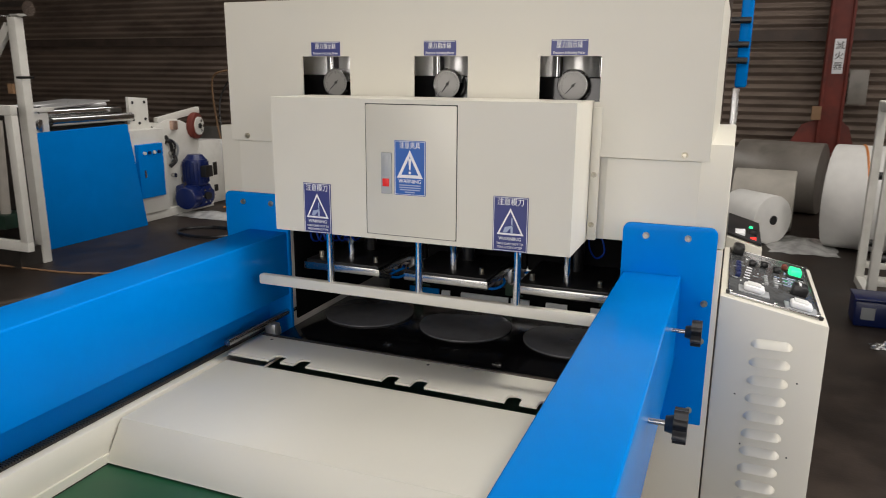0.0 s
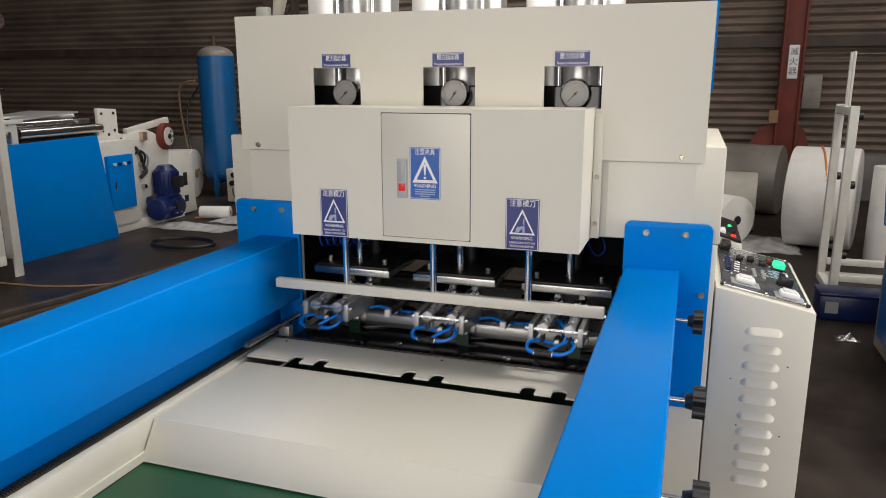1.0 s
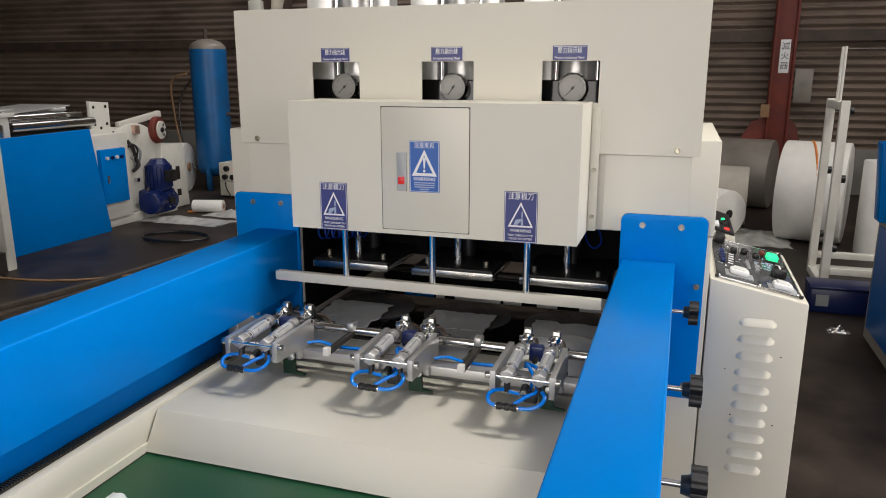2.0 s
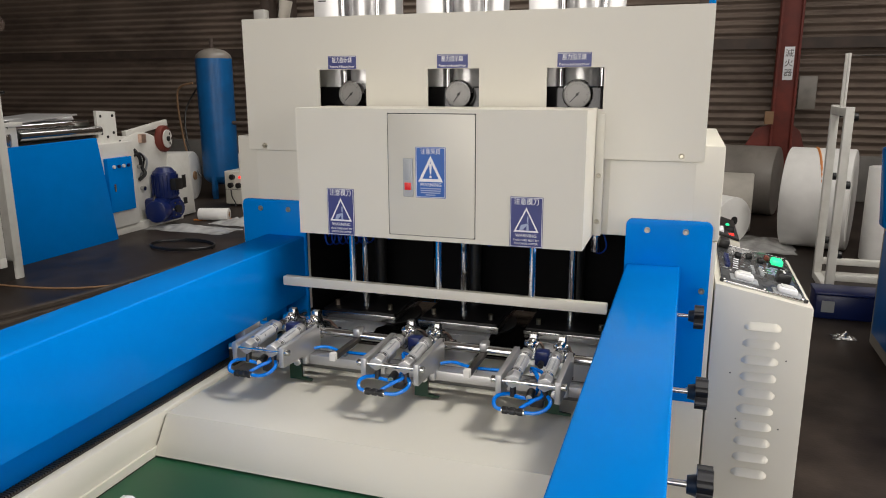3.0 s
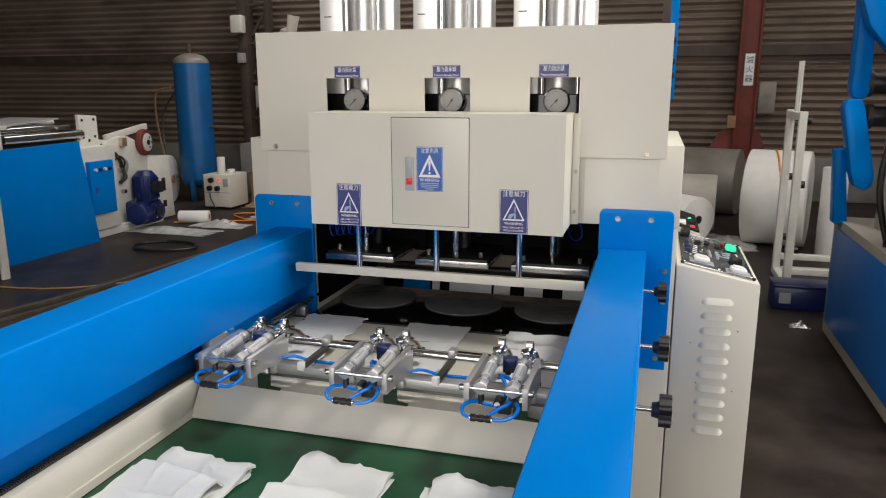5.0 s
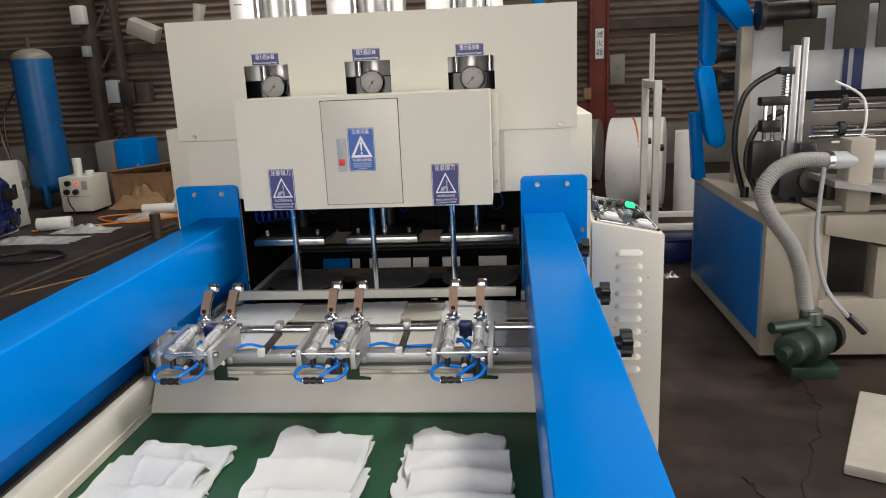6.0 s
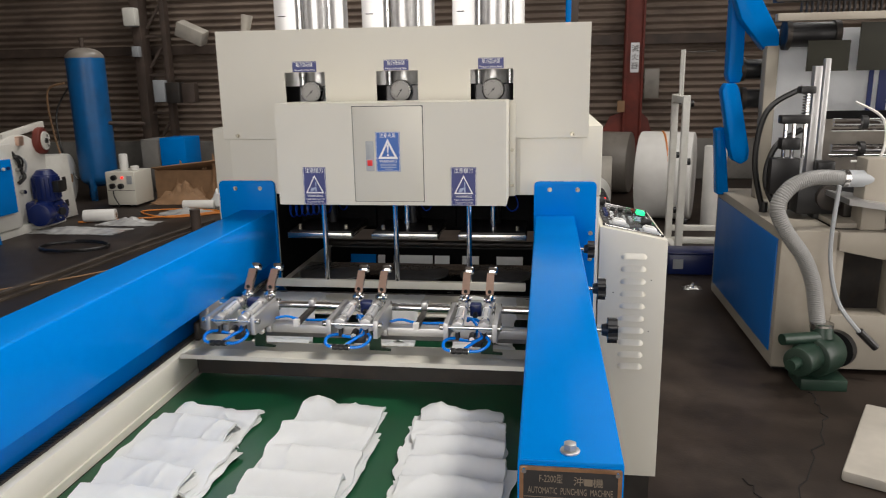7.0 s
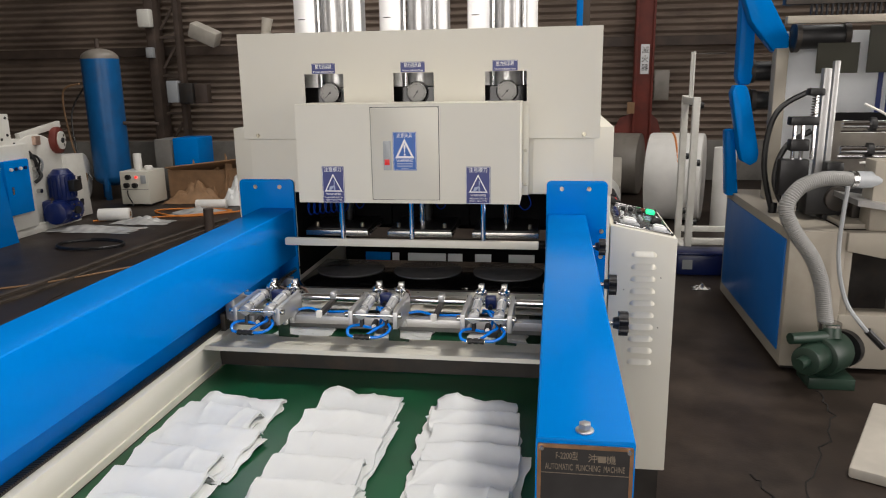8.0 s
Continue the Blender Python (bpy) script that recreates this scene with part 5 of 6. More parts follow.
part("tank_hose", pipe([(-5.95, 8.45, 1.62), (-6.25, 8.5, 1.5), (-6.3, 8.6, 0.9), (-6.1, 8.5, 0.35)], 0.014, 6), CARD, tk)
pc = thing("power_box", "cream power supply box with black knobs", "power box", (-5.02, 8.2, 0))
part("case", box(-5.27, -4.86, 8.06, 8.5, 0.03, 0.47, 0.01), CREAM, pc)
for x, z in ((-5.14, 0.395), (-5.17, 0.285), (-5.05, 0.285)):
    part("knob", rod((x, 8.06, z), (x, 8.02, z), 0.036, seg=14), RUBBER, pc)
part("pilot_lamp", rod((-5.03, 8.06, 0.395), (-5.03, 8.045, 0.395), 0.018, seg=12), REDLAMP, pc)
part("switch_plate", box(-4.965, -4.895, 8.05, 8.06, 0.31, 0.42, 0.002), GREYPLASTIC, pc)
part("seam", box(-5.26, -4.87, 8.057, 8.06, 0.225, 0.23), DARKSTEEL, pc)
part("power_cord", pipe([(-5.16, 8.03, 0.22), (-5.13, 8.0, 0.14), (-5.10, 8.02, 0.06), (-5.08, 8.0, 0.008)], 0.008, 6), RUBBER, pc)
for x in (-5.2, -4.93):
    part("foot", box(x - 0.04, x + 0.04, 8.1, 8.45, 0.0, 0.03), RUBBER, pc)
rl = thing("thread_spool", "small white spool standing on the power box", "spool", (-5.10, 8.25, 0.47))
part("spool_body", rod((-5.10, 8.25, 0.47), (-5.10, 8.25, 0.69), 0.055, seg=16, bev=0.01), PAPER, rl)
rl = thing("thread_spool", "low white spool on the power box", "spool", (-4.95, 8.25, 0.47))
part("spool_body", rod((-4.95, 8.25, 0.47), (-4.95, 8.25, 0.53), 0.055, seg=16, bev=0.01), PAPER, rl)
lc = thing("lattice_column", "dark brown latticed steel column on the wall", "steel column", (-5.55, 10.5, 0), kind="structure")
part("chord", box(-5.99, -5.84, 10.35, 10.6, 0.0, 6.0, 0.005), RUST, lc)
part("chord", box(-5.56, -5.48, 10.45, 10.6, 0.0, 6.0, 0.005), RUST, lc)
for k in range(9):
    z = 0.5 + 0.6 * k
    part("lace_bar", box(-5.84, -5.56, 10.48, 10.52, z, z + 0.04), RUST, lc)
    part("lace_brace", box(-5.90, -5.50, 10.485, 10.515, z + 0.28, z + 0.32, turn=pose(0, 0, 0, 0, -55, 0)), RUST, lc)
jb = thing("junction_box", "white junction box on the lattice column", "junction box", (-5.92, 10.3, 2.42))
part("box_body", box(-6.04, -5.83, 10.2, 10.35, 2.46, 2.74, 0.03), WHITE, jb)
part("box_lower", box(-5.97, -5.86, 10.25, 10.35, 2.0, 2.16, 0.01), GREYPLASTIC, jb)
jb = thing("switch_panel", "grey electrical switch panel hung on the column", "switch panel", (-5.43, 10.25, 1.2))
part("door_leaf", box(-5.66, -5.48, 10.22, 10.35, 1.30, 1.64, 0.01), GREYPLASTIC, jb)
part("dark_face", box(-5.47, -5.24, 10.25, 10.44, 1.28, 1.60, 0.01), DARKSTEEL, jb)
part("side_face", box(-5.23, -5.02, 10.3, 10.46, 1.28, 1.58, 0.01), RUST, jb)
ld = thing("flood_lamp", "grey floodlight fixed high on the wall", "floodlight", (-5.07, 10.6, 2.3))
part("lamp_case", box(-5.36, -4.88, 10.5, 10.72, 2.24, 2.48, 0.03, turn=pose(0, 0, 0, 15, 24, 0)), CARDPALE, ld)
part("lamp_arm", box(-5.15, -5.09, 10.68, 10.98, 2.33, 2.39), RUST, ld)
bn = thing("blue_bin", "open blue plastic bin", "bin", (-4.8, 9.6, 0))
part("bin_wall", box(-5.2, -4.8, 9.4, 9.9, 0.0, 0.80, 0.015), BLUE, bn)
part("bin_side", box(-5.5, -5.23, 9.4, 9.9, 0.0, 0.78, 0.01), CONCRETE, bn)
cx = thing("cardboard_box", "torn open cardboard box with brown wrap inside", "cardboard box", (-4.4, 8.9, 0))
part("box_wall", box(-4.9, -3.75, 8.65, 8.68, 0.0, 0.42), CARD, cx)
part("box_wall", box(-4.9, -4.87, 8.68, 9.3, 0.0, 0.42), CARD, cx)
part("box_wall", box(-4.9, -3.75, 9.27, 9.3, 0.0, 0.42), CARD, cx)
part("box_flap", box(-4.85, -3.65, 8.5, 8.95, 0.46, 0.475, turn=pose(0, 0, 0, -18, -6, 3)), CARD, cx)
film_heap("brown_wrap", -4.4, 8.45, 0.42, 0.2, 0.36, 12, CARD, "crumpled brown wrapping in a heap", "wrapping paper")
for k, (x, y, w) in enumerate(((-4.55, 8.75, 0.2), (-4.25, 8.8, 0.25), (-4.0, 8.72, 0.18))):
    film_heap("brown_wrap", x, y, w, 0.22, 0.62, 30 + k, CARD, "crumpled brown wrapping in a heap", "wrapping paper")
film_heap("white_wrap", -3.75, 8.4, 0.25, 0.25, 0.5, 14, PLASTIC, "heap of crumpled white film", "plastic film")
ps = thing("short_post", "short dark steel post standing on the floor", "post", (-3.29, 6.55, 0))
part("post_tube", rod((-3.29, 6.55, 0), (-3.29, 6.55, 0.26), 0.055, seg=16), RUST, ps)
# ---------------------------------------------------------------- right: column, rolls, stand
rc = thing("red_column", "red-oxide painted steel column with base gussets", "steel column", (1.78, 10.8, 0), kind="structure")
part("web", box(1.66, 1.90, 10.66, 10.70, 0.0, 6.0, 0.004), REDSTEEL, rc)
part("flange", box(1.64, 1.67, 10.62, 10.86, 0.0, 6.0, 0.004), REDSTEEL, rc)
part("flange", box(1.89, 1.92, 10.62, 10.86, 0.0, 6.0, 0.004), REDSTEEL, rc)
part("gusset", prism([(1.30, 0.30), (1.34, 0.75), (1.46, 0.98), (1.66, 1.06), (1.90, 1.06), (2.02, 0.95), (2.12, 0.62), (2.14, 0.30)], "y", 10.705, 10.725), REDSTEEL, rc, "wide red gusset plate")
sg = thing("extinguisher_sign", "white vertical sign with black characters on the column", "sign", (1.79, 10.64, 1.6))
part("sign_board", box(1.725, 1.85, 10.645, 10.66, 1.63, 2.06, 0.002), INK, sg)
for ch, z in (("滅", 1.97), ("火", 1.845), ("器", 1.72)):
    letters(ch, 0.105, (1.7875, 10.6445, z), BLACKINK, sg)
nb = thing("notice_sheet", "grey weathered notice sheet on the wall", "notice", (2.05, 10.7, 1.25))
part("sheet", box(1.94, 2.16, 10.66, 10.68, 1.25, 1.68, 0.003), GREYROLL, nb)
tg = thing("hanging_tag", "small yellow-brown box hanging on the column", "tag", (1.60, 10.6, 1.05))
part("tag_box", box(1.55, 1.66, 10.56, 10.62, 1.05, 1.22, 0.004), CARD, tg)
br = thing("big_roll", "large white film roll with an orange strap", "film roll", (1.85, 7.67, 0))
part("roll_body", rod((1.565, 7.75, 0.49), (2.13, 7.6, 0.49), 0.49, seg=48, bev=0.02), PAPER, br)
part("roll_core", rod((1.565, 7.75, 0.49), (1.55, 7.754, 0.49), 0.05, seg=16), CARD, br)
strap = [(1.79, 7.69 - 0.492 * math.sin(radians(a)), 0.49 + 0.492 * math.cos(radians(a))) for a in range(0, 120, 8)]
part("strap", pipe(strap, 0.012, 6, n=1), ORANGE, br)
br = thing("grey_roll", "large dusty wrapped roll by the wall", "film roll", (1.35, 9.6, 0))
part("roll_body", rod((0.75, 9.75, 0.42), (1.66, 9.5, 0.42), 0.42, seg=40, bev=0.02), GREYROLL, br)
br = thing("film_roll", "white film roll lying on the floor", "film roll", (1.0, 7.4, 0))
part("roll_body", rod((1.08, 7.55, 0.24), (0.75, 7.9, 0.24), 0.24, seg=36, bev=0.015), PAPER, br)
part("roll_core", rod((1.08, 7.55, 0.24), (1.085, 7.545, 0.24), 0.045, seg=16), BLACKINK, br)
br = thing("film_roll", "pale film roll lying behind", "film roll", (0.9, 8.3, 0))
part("roll_body", rod((0.7, 8.35, 0.32), (1.3, 8.3, 0.32), 0.32, seg=36, bev=0.015), CARDPALE, br)
br = thing("upright_roll", "white film roll standing upright", "film roll", (2.28, 7.25, 0))
part("roll_body", rod((2.28, 7.25, 0.0), (2.28, 7.25, 0.86), 0.115, seg=30, bev=0.01), PAPER, br)
fs = thing("tube_stand", "white square-tube stand with black clamp knobs", "stand", (1.75, 6.1, 0))
for y in (5.80, 6.36):
    part("post", box(1.655, 1.715, y - 0.03, y + 0.03, 0.0, 1.43, 0.004), WHITE, fs)
    part("base_bar", box(1.715, 2.35, y - 0.03, y + 0.03, 0.0, 0.06, 0.004), WHITE, fs)
    part("base_bar", box(1.715, 2.35, y - 0.03, y + 0.03, 0.13, 0.18, 0.004), WHITE, fs)
    for z in (1.36, 0.86, 0.33):
        part("clamp_knob", rod((1.716, y, z), (1.745, y, z), 0.03, seg=12), RUBBER, fs)
part("base_side", box(1.655, 1.715, 5.83, 6.33, 0.0, 0.06, 0.004), WHITE, fs)
part("top_bar", box(1.655, 1.715, 5.83, 6.33, 1.36, 1.42, 0.004), WHITE, fs)
for y in (6.02, 6.14):
    part("thin_rod", rod((1.685, y, 1.42), (1.685, y, 1.82), 0.011, seg=10), WHITE, fs)
part("hook_bar", rod((1.685, 6.02, 1.80), (1.95, 6.02, 1.80), 0.005, seg=8), DARKSTEEL, fs)
nx = thing("navy_toolbox", "low dark blue metal case on the floor", "case", (1.75, 5.25, 0))
part("case_body", box(1.50, 2.05, 5.18, 5.42, 0.0, 0.17, 0.012), NAVY, nx)
part("case_label", box(1.54, 1.62, 5.175, 5.18, 0.05, 0.13), GREYPLASTIC, nx)
part("case_lid", box(1.495, 2.055, 5.175, 5.425, 0.17, 0.19, 0.006), NAVY, nx)
film_heap("silver_scrap", 1.62, 4.78, 0.07, 0.05, 0.05, 21, STEEL, "crumpled silver foil scrap on the floor", "scrap")
sk = thing("floor_board", "pale board sheet lying on the floor", "board", (2.02, 2.1, 0))
part("sheet", box(1.81, 2.79, 1.75, 2.5, 0.0, 0.05, 0.012, turn=pose(0, 0, 0, 0, 0, -28)), CARDPALE, sk)
# control desk of a further machine behind the cabinet
fd = thing("rear_control_desk", "cream rear control desk with black panel and red display", "control desk", (0.72, 2.7, 0))
part("desk_body", prism([(0.665, 0.0), (0.78, 0.0), (0.78, 1.05), (0.665, 1.085)], "y", 2.5, 2.9, bev=0.004), CREAM, fd)
dp = part("desk_panel", prism([(0.668, 1.0865), (0.777, 1.0535), (0.777, 1.0635), (0.668, 1.0965)], "y", 2.51, 2.89, bev=0.002), RUBBER, fd)
part("desk_display", box(0.735, 0.76, 2.535, 2.56, 1.06, 1.074), REDLAMP, fd)
part("desk_lamp", box(0.738, 0.752, 2.71, 2.73, 1.06, 1.08, 0.004), GREENLAMP, fd)
part("desk_key", box(0.735, 0.765, 2.61, 2.65, 1.06, 1.086, 0.004), RUBBER, fd)
part("desk_label", box(0.69, 0.725, 2.54, 2.62, 1.07, 1.089, 0.001), INK, fd)

bp = thing("blue_feed_post", "tall blue feed post with black clamp screws behind the machine", "feed post", (0.66, 5.2, 0))
part("arm", box(0.625, 0.70, 5.16, 5.26, 1.53, 2.6, 0.015), BLUE, bp)
part("stand", box(0.615, 0.66, 5.17, 5.25, 0.0, 1.53, 0.006), STEEL, bp)
for z in (1.95, 1.80, 1.70):
    part("clamp_screw", rod((0.56, 5.15, z), (0.69, 5.15, z), 0.02, seg=10), RUBBER, bp)

cr = thing("linear_rail", "black linear rail with a blue end cap above the machine", "linear rail", (0.5, 2.6, 1.95))
part("rail_bar", rod((0.12, 2.55, 2.02), (0.64, 2.55, 2.03), 0.022, seg=14), RUBBER, cr)
part("rail_tube", rod((0.12, 2.55, 2.06), (0.60, 2.55, 2.07), 0.008, seg=10), STEEL, cr)
part("end_cap", box(0.62, 0.70, 2.53, 2.57, 2.02, 2.06, 0.006), BLUE, cr)
part("end_pin", rod((0.71, 2.55, 2.03), (0.73, 2.55, 2.16), 0.008, seg=8), WHITE, cr)
for x in (0.15, 0.6):
    part("rail_foot", box(x - 0.015, x + 0.015, 2.535, 2.565, 0.0, 2.01), RUST, cr)

# ---------------------------------------------------------------- second bag machine (east)
um = thing("bag_machine", "white and blue bag-making machine with film web and rollers", "machine", (2.5, 3.9, 0))
part("base_body", box(1.735, 2.02, 3.16, 4.66, 0.03, 0.80, 0.006), SHADECREAM, um)
part("side_panel", box(1.727, 1.735, 3.21, 4.60, 0.11, 0.745, 0.002), SHADEBLUE, um, "blue side panel coloured darker for its shaded side")
part("front_low", box(2.02, 3.4, 3.16, 3.30, 0.03, 0.34, 0.006), SHADECREAM, um)
part("front_top", prism([(2.02, 0.70), (3.4, 0.42), (3.4, 0.80), (2.02, 0.80)], "y", 3.14, 3.22, bev=0.004), SHADECREAM, um)
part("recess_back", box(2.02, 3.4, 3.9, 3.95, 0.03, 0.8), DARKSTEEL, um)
part("front_post", box(2.02, 2.06, 3.17, 3.28, 0.34, 0.70, 0.003), SHADECREAM, um)
part("front_post", box(2.30, 2.42, 3.17, 3.28, 0.34, 0.62, 0.003), SHADECREAM, um)
part("machine_top", box(2.03, 3.4, 3.24, 4.66, 0.80, 0.83, 0.004), SHADECREAM, um)
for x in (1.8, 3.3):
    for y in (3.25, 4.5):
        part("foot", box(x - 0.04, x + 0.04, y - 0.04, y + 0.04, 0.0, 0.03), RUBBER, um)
part("hopper", box(2.135, 2.255, 3.2, 3.34, 0.80, 1.175, 0.006), SHADECREAM, um)
part("feed_table", prism([(2.03, 0.95), (2.7, 0.85), (2.7, 0.88), (2.03, 0.98)], "y", 3.1, 3.5), ALU, um)
# zigzag of blue arms
for poly, y0, y1 in (([(1.68, 2.6), (1.77, 2.6), (1.785, 1.87), (1.79, 1.60), (1.775, 1.55), (1.71, 1.55), (1.69, 1.60)], 4.42, 4.54),
                     ([(1.60, 2.45), (1.72, 2.50), (1.83, 2.08), (1.955, 1.86), (1.96, 1.79), (1.925, 1.745), (1.87, 1.76), (1.715, 1.95), (1.66, 2.1)], 4.26, 4.38),
                     ([(1.645, 1.50), (1.665, 1.55), (1.735, 1.55), (1.76, 1.50), (1.85, 1.10), (1.845, 1.04), (1.80, 1.01), (1.745, 1.04), (1.72, 1.12)], 4.34, 4.46),
                     ([(1.655, 1.24), (1.715, 1.25), (1.77, 0.78), (1.69, 0.78)], 4.48, 4.60)):
    part("blue_arm", prism(poly, "y", y0, y1, bev=0.012), BLUE, um, "rounded bright blue machine arm")
for x0, x1, y0, z0, r in ((1.96, 2.28, 4.2, 1.845, 0.075), (1.78, 1.97, 4.5, 1.64, 0.065), (1.80, 1.97, 4.5, 1.445, 0.062)):
    rl = part("black_drum", rod((x0, y0, z0), (x1, y0, z0), r, seg=24, bev=0.006), RUBBER, um, "black rubber drum")
    part("drum_flange", rod((x0, y0, z0), (x0 + 0.03, y0, z0), r * 1.25, seg=24), DARKSTEEL, rl)
    part("drum_end", rod((x1 - 0.03, y0, z0), (x1 + 0.004, y0, z0), r * 1.1, seg=24), DARKSTEEL, rl)
part("upper_rail", box(1.85, 3.8, 4.02, 4.10, 2.03, 2.14, 0.004), DARKSTEEL, um)
part("cream_rail", box(1.85, 3.8, 3.96, 4.02, 1.915, 1.96, 0.004), SHADECREAM, um)
fringe = bmesh.new()
for k in range(60):
    x = 2.0 + k * 0.03
    box(x, x + 0.01, 4.03, 4.05, 1.965, 2.03, bm=fringe)
part("brush_strip", fringe, RUBBER, um, smooth=False)
web = bmesh.new()
rows = []
for i in range(25):
    x = 1.93 + i * 0.075
    rows.append([web.verts.new((x, 4.28 + 0.012 * noise.noise(Vector((x * 9, k * 0.4, 2))), 0.85 + k * 0.115)) for k in range(10)])
for a, b in zip(rows, rows[1:]):
    for k in range(9):
        web.faces.new((a[k], a[k + 1], b[k + 1], b[k]))
r = bmesh.ops.extrude_face_region(web, geom=web.faces[:])
bmesh.ops.translate(web, vec=(0, 0.004, 0), verts=[v for v in r["geom"] if isinstance(v, bmesh.types.BMVert)])
part("film_web", web, WEB, um, "pale glossy film web")
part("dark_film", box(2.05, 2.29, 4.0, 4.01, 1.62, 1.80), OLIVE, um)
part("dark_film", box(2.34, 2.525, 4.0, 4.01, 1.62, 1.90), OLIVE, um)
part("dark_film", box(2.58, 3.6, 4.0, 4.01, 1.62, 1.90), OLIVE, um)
part("film_stripe", box(2.50, 2.53, 4.22, 4.225, 1.36, 1.62), NAVY, um)
part("film_stripe", box(2.56, 2.62, 4.22, 4.225, 1.36, 1.62), NAVY, um)
part("side_sheet", box(1.87, 1.945, 4.2, 4.3, 0.8, 1.78, 0.004), SHADECREAM, um)
part("aluminium_post", box(1.97, 2.01, 3.6, 3.66, 0.8, 1.65, 0.004), ALU, um, "bright aluminium post")
part("aluminium_post", box(2.035, 2.065, 3.64, 3.68, 0.8, 1.69, 0.004), ALU, um)
for z in (1.335, 1.19):
    rl = part("chrome_roller", rod((2.1, 3.62, z), (3.5, 3.62, z), 0.024, seg=18), CHROME, um, "chrome roller with black collars")
    part("lower_rod", rod((2.1, 3.64, z - 0.045), (3.5, 3.64, z - 0.045), 0.008, seg=8), CHROME, rl)
    for x in (2.26, 2.52, 2.8):
        part("roller_collar", rod((x - 0.015, 3.62, z), (x + 0.015, 3.62, z), 0.04, seg=16), RUBBER, rl)
# black strip drawn in place of the shaded gap above the rollers
part("gap_shade_strip", box(2.08, 3.5, 3.70, 3.76, 1.35, 1.395), SHADEBLACK, um)
part("roller_backing", box(2.08, 3.4, 3.84, 3.86, 0.83, 1.345), GREYROLL, um)
for x0, x1, z0, z1 in ((1.795, 1.95, 1.335, 1.383), (1.805, 1.908, 1.19, 1.256), (1.76, 1.917, 0.937, 1.142), (2.01, 2.105, 1.035, 1.125), (1.883, 1.965, 1.50, 1.54)):
    part("slide_block", box(x0, x1, 3.53, 3.61, z0, z1, 0.008), RUBBER, um, "black clamp block")
for x, z0, z1 in ((1.83, 0.84, 1.36), (1.875, 0.84, 1.36), (1.935, 1.14, 1.52)):
    part("slide_rod", rod((x, 3.57, z0), (x, 3.57, z1), 0.011, seg=10), CHROME, um)
spring = [(1.925 + 0.018 * math.cos(a), 3.56 + 0.018 * math.sin(a), 1.385 + 0.0024 * a) for a in [0.7 * k for k in range(70)]]
part("spring", pipe(spring, 0.0035, 5, n=1), STEEL, um)
part("drive_case", box(1.90, 2.45, 3.48, 3.80, 0.832, 1.02, 0.01), RUBBER, um, "black drive case under the rollers")
part("drive_pulley", rod((2.06, 3.44, 0.93), (2.06, 3.48, 0.93), 0.07, seg=24, bev=0.004), DARKSTEEL, um)
part("valve_block", box(2.0, 2.16, 3.5, 3.7, 0.8, 1.05, 0.01), RUBBER, um)
part("valve_block", box(2.12, 2.24, 3.4, 3.55, 0.83, 0.95, 0.01), DARKSTEEL, um)
for pts in (((1.79, 3.72, 0.80), (1.72, 3.72, 1.1), (1.76, 3.7, 1.4), (1.93, 3.65, 1.53)), ((1.85, 3.6, 0.80), (1.76, 3.62, 1.0), (1.8, 3.62, 1.2), (1.93, 3.6, 1.30))):
    hz = part("black_hose", pipe(pts, 0.017, 8), RUBBER, um, "black rubber hose")
    part("hose_gland", rod((pts[0][0], pts[0][1], 0.80), (pts[0][0], pts[0][1], 0.86), 0.025, seg=12), RUBBER, hz)
part("thin_tube", pipe([(2.2, 3.6, 1.45), (2.35, 3.58, 1.35), (2.34, 3.55, 1.15), (2.2, 3.58, 1.12)], 0.007, 6), PAPER, um)
part("grey_duct", pipe([(1.925, 3.05, 0.30), (1.905, 3.05, 0.40), (1.875, 3.05, 0.547), (1.815, 3.05, 0.687), (1.715, 3.05, 0.825), (1.668, 3.06, 0.944), (1.72, 3.08, 1.035), (1.80, 3.11, 1.075), (1.90, 3.15, 1.088), (2.03, 3.2, 1.075)], 0.0375, 16, ripple=(0.011, 0.0025)), GREYHOSE, um, "corrugated grey duct hose")
part("duct_pipe", rod((2.02, 3.2, 1.075), (2.7, 3.4, 1.04), 0.045, seg=18), GREYPLASTIC, um)
part("duct_clip", rod((2.01, 3.197, 1.076), (2.04, 3.205, 1.074), 0.047, seg=18), STEEL, um)
part("grey_cable", pipe([(1.98, 3.12, 1.05), (1.97, 3.12, 0.7), (2.02, 3.1, 0.45), (2.1, 3.05, 0.32), (2.16, 3.05, 0.26)], 0.011, 6), GREYPLASTIC, um)
part("cable_plug", rod((2.13, 3.05, 0.29), (2.22, 3.05, 0.2), 0.02, seg=10), RUBBER, um)
bl = thing("blower", "dark green cast blower with a grey hose on top", "blower", (1.93, 2.98, 0))
part("blower_shell", rod((1.86, 2.95, 0.17), (2.0, 3.09, 0.17), 0.112, seg=32, bev=0.03), GREENIRON, bl)
part("blower_motor", rod((1.76, 2.83, 0.19), (1.87, 2.96, 0.18), 0.075, seg=24, bev=0.012), GREENIRON, bl)
part("blower_shaft", rod((1.71, 2.78, 0.19), (1.77, 2.84, 0.19), 0.03, seg=14), GREENIRON, bl)
part("blower_outlet", rod((1.93, 3.0, 0.26), (1.93, 3.02, 0.33), 0.055, seg=20), GREENIRON, bl)
part("outlet_clip", rod((1.93, 3.02, 0.31), (1.93, 3.02, 0.34), 0.058, seg=20), STEEL, bl)
part("blower_flange", rod((2.03, 3.09, 0.17), (2.06, 3.12, 0.17), 0.10, seg=24), RUBBER, bl)
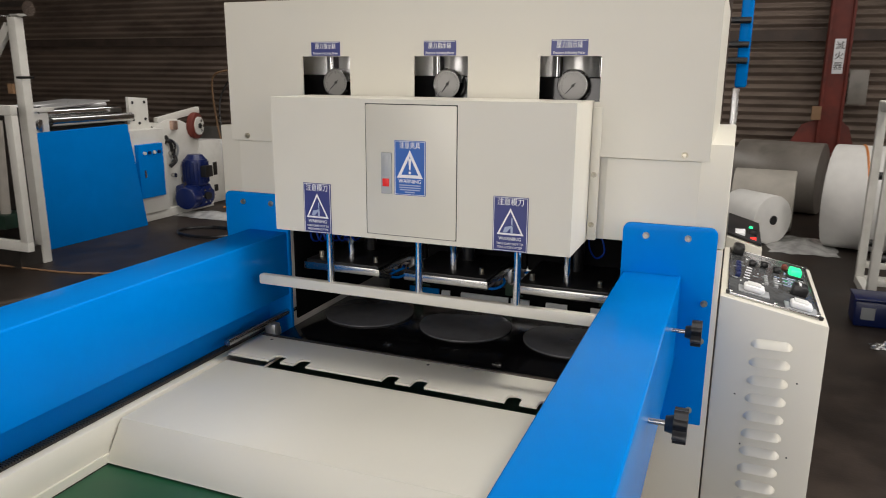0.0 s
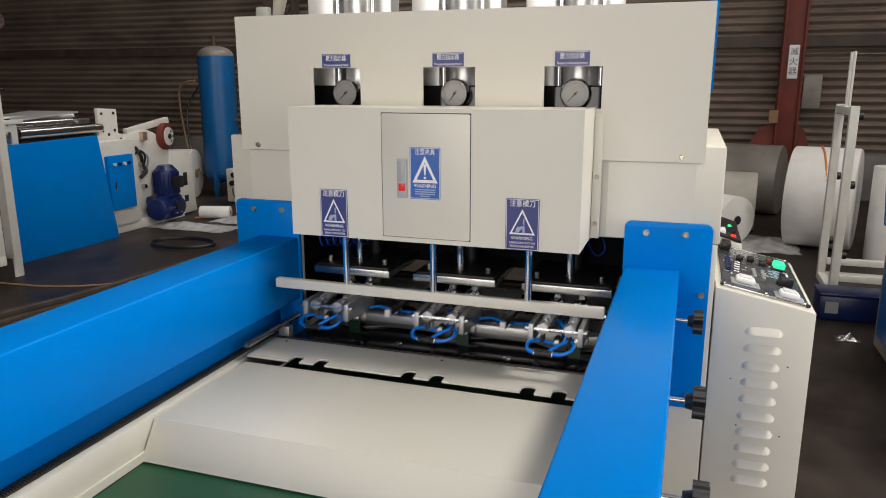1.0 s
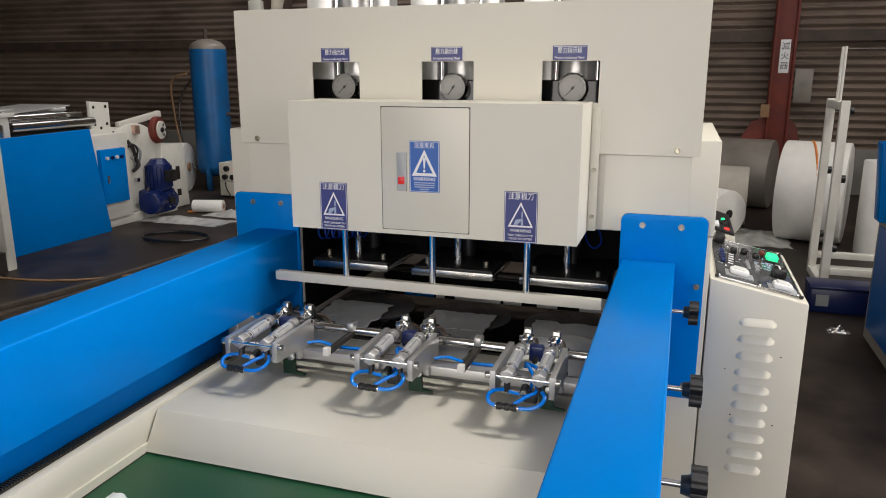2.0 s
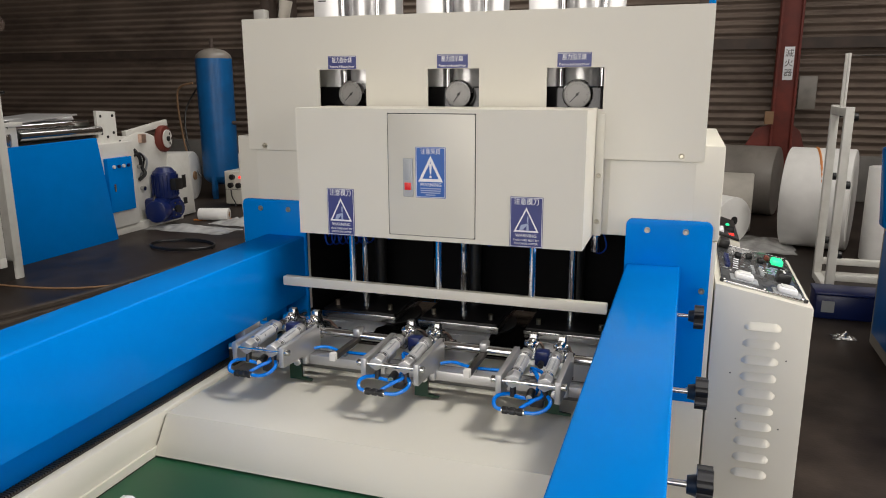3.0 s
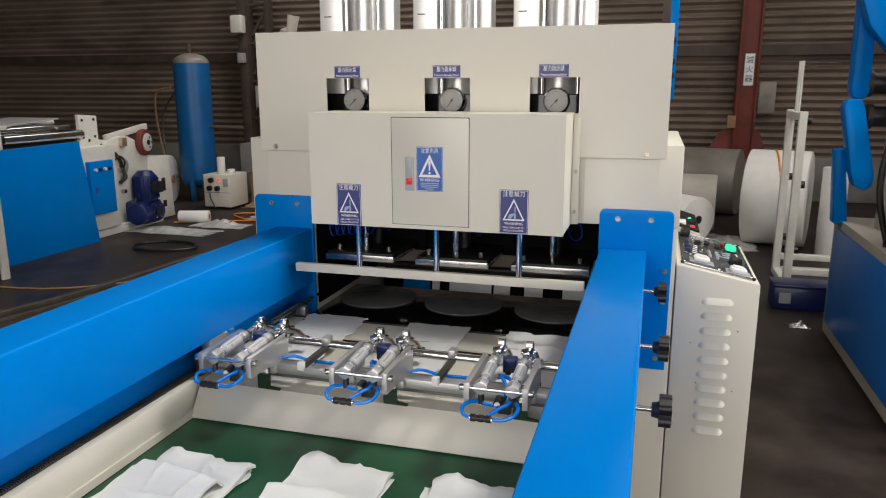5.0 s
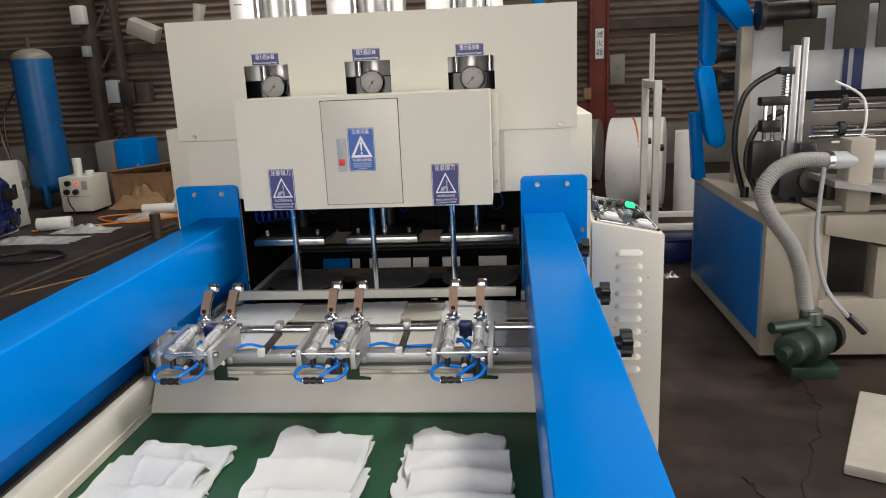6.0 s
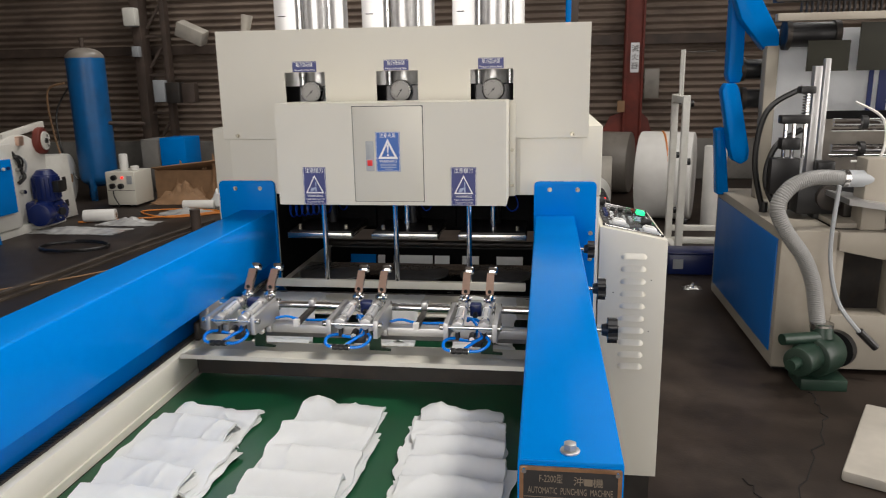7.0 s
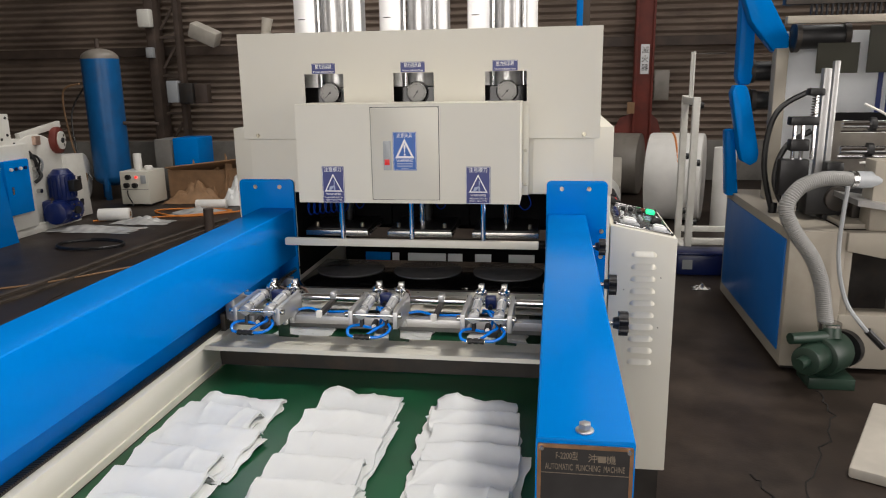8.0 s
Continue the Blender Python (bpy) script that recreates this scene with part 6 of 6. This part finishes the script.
part("inlet_arm", rod((1.70, 2.9, 0.285), (1.9, 2.98, 0.275), 0.03, seg=12), GREENIRON, bl)
part("blower_foot", box(1.82, 2.05, 2.92, 3.12, 0.0, 0.062, 0.004), GREENIRON, bl)


# ---------------------------------------------------------------- what moves
CARRIAGE = [(0.0, 2.0), (0.6, 1.98), (0.7, 1.90), (0.8, 1.765), (0.9, 1.62), (1.0, 1.489), (1.1, 1.385), (1.2, 1.30), (1.3, 1.255),
            (1.5, 1.207), (1.7, 1.155), (2.0, 1.123), (2.8, 1.118), (4.2, 1.118), (4.5, 1.06), (5.0, 0.86), (5.3, 0.823), (5.7, 0.823),
            (6.0, 0.83), (6.25, 0.775), (6.5, 0.729), (6.75, 0.79), (7.0, 0.885), (7.25, 0.965), (7.5, 0.995), (7.75, 0.95), (8.0, 0.905)]


def reach(t):
    for (a, ya), (b, yb) in zip(CARRIAGE, CARRIAGE[1:]):
        if a <= t <= b:
            return ya + (yb - ya) * (t - a) / (b - a)


def motions():
    walk(car, [(t, pose(0, y, 0)) for t, y in CARRIAGE])
    for fo, x in FINGERS:
        walk(fo, [(t, pose(x, 0.205, 1.0, a)) for t, a in ((0, -20), (5.9, -20), (5.95, 25), (6.0, 62), (7.45, 62), (7.55, 30), (7.65, -20), (8.0, -20))])
    walk(clamp, [(t, pose(0, 1.405, 1.10 + d)) for t, d in ((0, 0.0), (5.25, 0.0), (5.35, -0.015), (5.5, -0.062), (5.6, -0.105), (5.7, -0.128), (7.6, -0.128), (7.7, -0.095), (7.8, -0.04), (7.9, -0.004), (8.0, 0.0))])
    for ph, c in zip(presses, LANES):
        walk(ph, [(t, pose(c, 1.72, 1.10 + d)) for t, d in ((0, 0.0), (1.9, 0.0), (2.1, -0.02), (2.5, -0.13), (2.7, -0.141), (4.25, -0.141), (4.45, -0.12), (4.9, -0.01), (5.0, 0.0), (8.0, 0.0))])
    walk(tray, [(t, pose(0, 1.14 + d, 0.9)) for t, d in ((0, 0), (5.85, 0), (6.1, 0.10), (6.4, 0.30), (6.55, 0.325), (8.0, 0.325))])
    walk(flap, [(t, pose(*FOLD, a)) for t, a in ((0, 56), (5.95, 56), (6.1, 46), (6.3, 22), (6.45, -5), (6.55, -10), (8.0, -10))])
    for g, front, end, c in gripped:
        rows = [(t, pose(c, y + 0.48, 0.925)) for t, y in CARRIAGE if t < 5.8]
        rows += [(5.9, pose(c, 1.312, 0.925)), (6.98, pose(c, 1.312, 0.924)), (7.1, pose(c, 1.29, 0.88)), (7.2, pose(c, 1.30, 0.835)), (7.35, pose(c, 1.345, 0.827)), (8.0, pose(c, 1.36, 0.827))]
        walk(g, rows)
        drop = ((0.0, 0), (5.95, 0), (6.15, 12), (6.35, 40), (6.5, 57), (6.98, 57), (7.1, 30), (7.2, 5), (7.3, 0), (8.0, 0))
        walk(front, [(t, pose(0, 0, 0, a)) for t, a in drop])
        walk(end, [(t, pose(0, -0.11, 0, -a)) for t, a in drop])


motions()
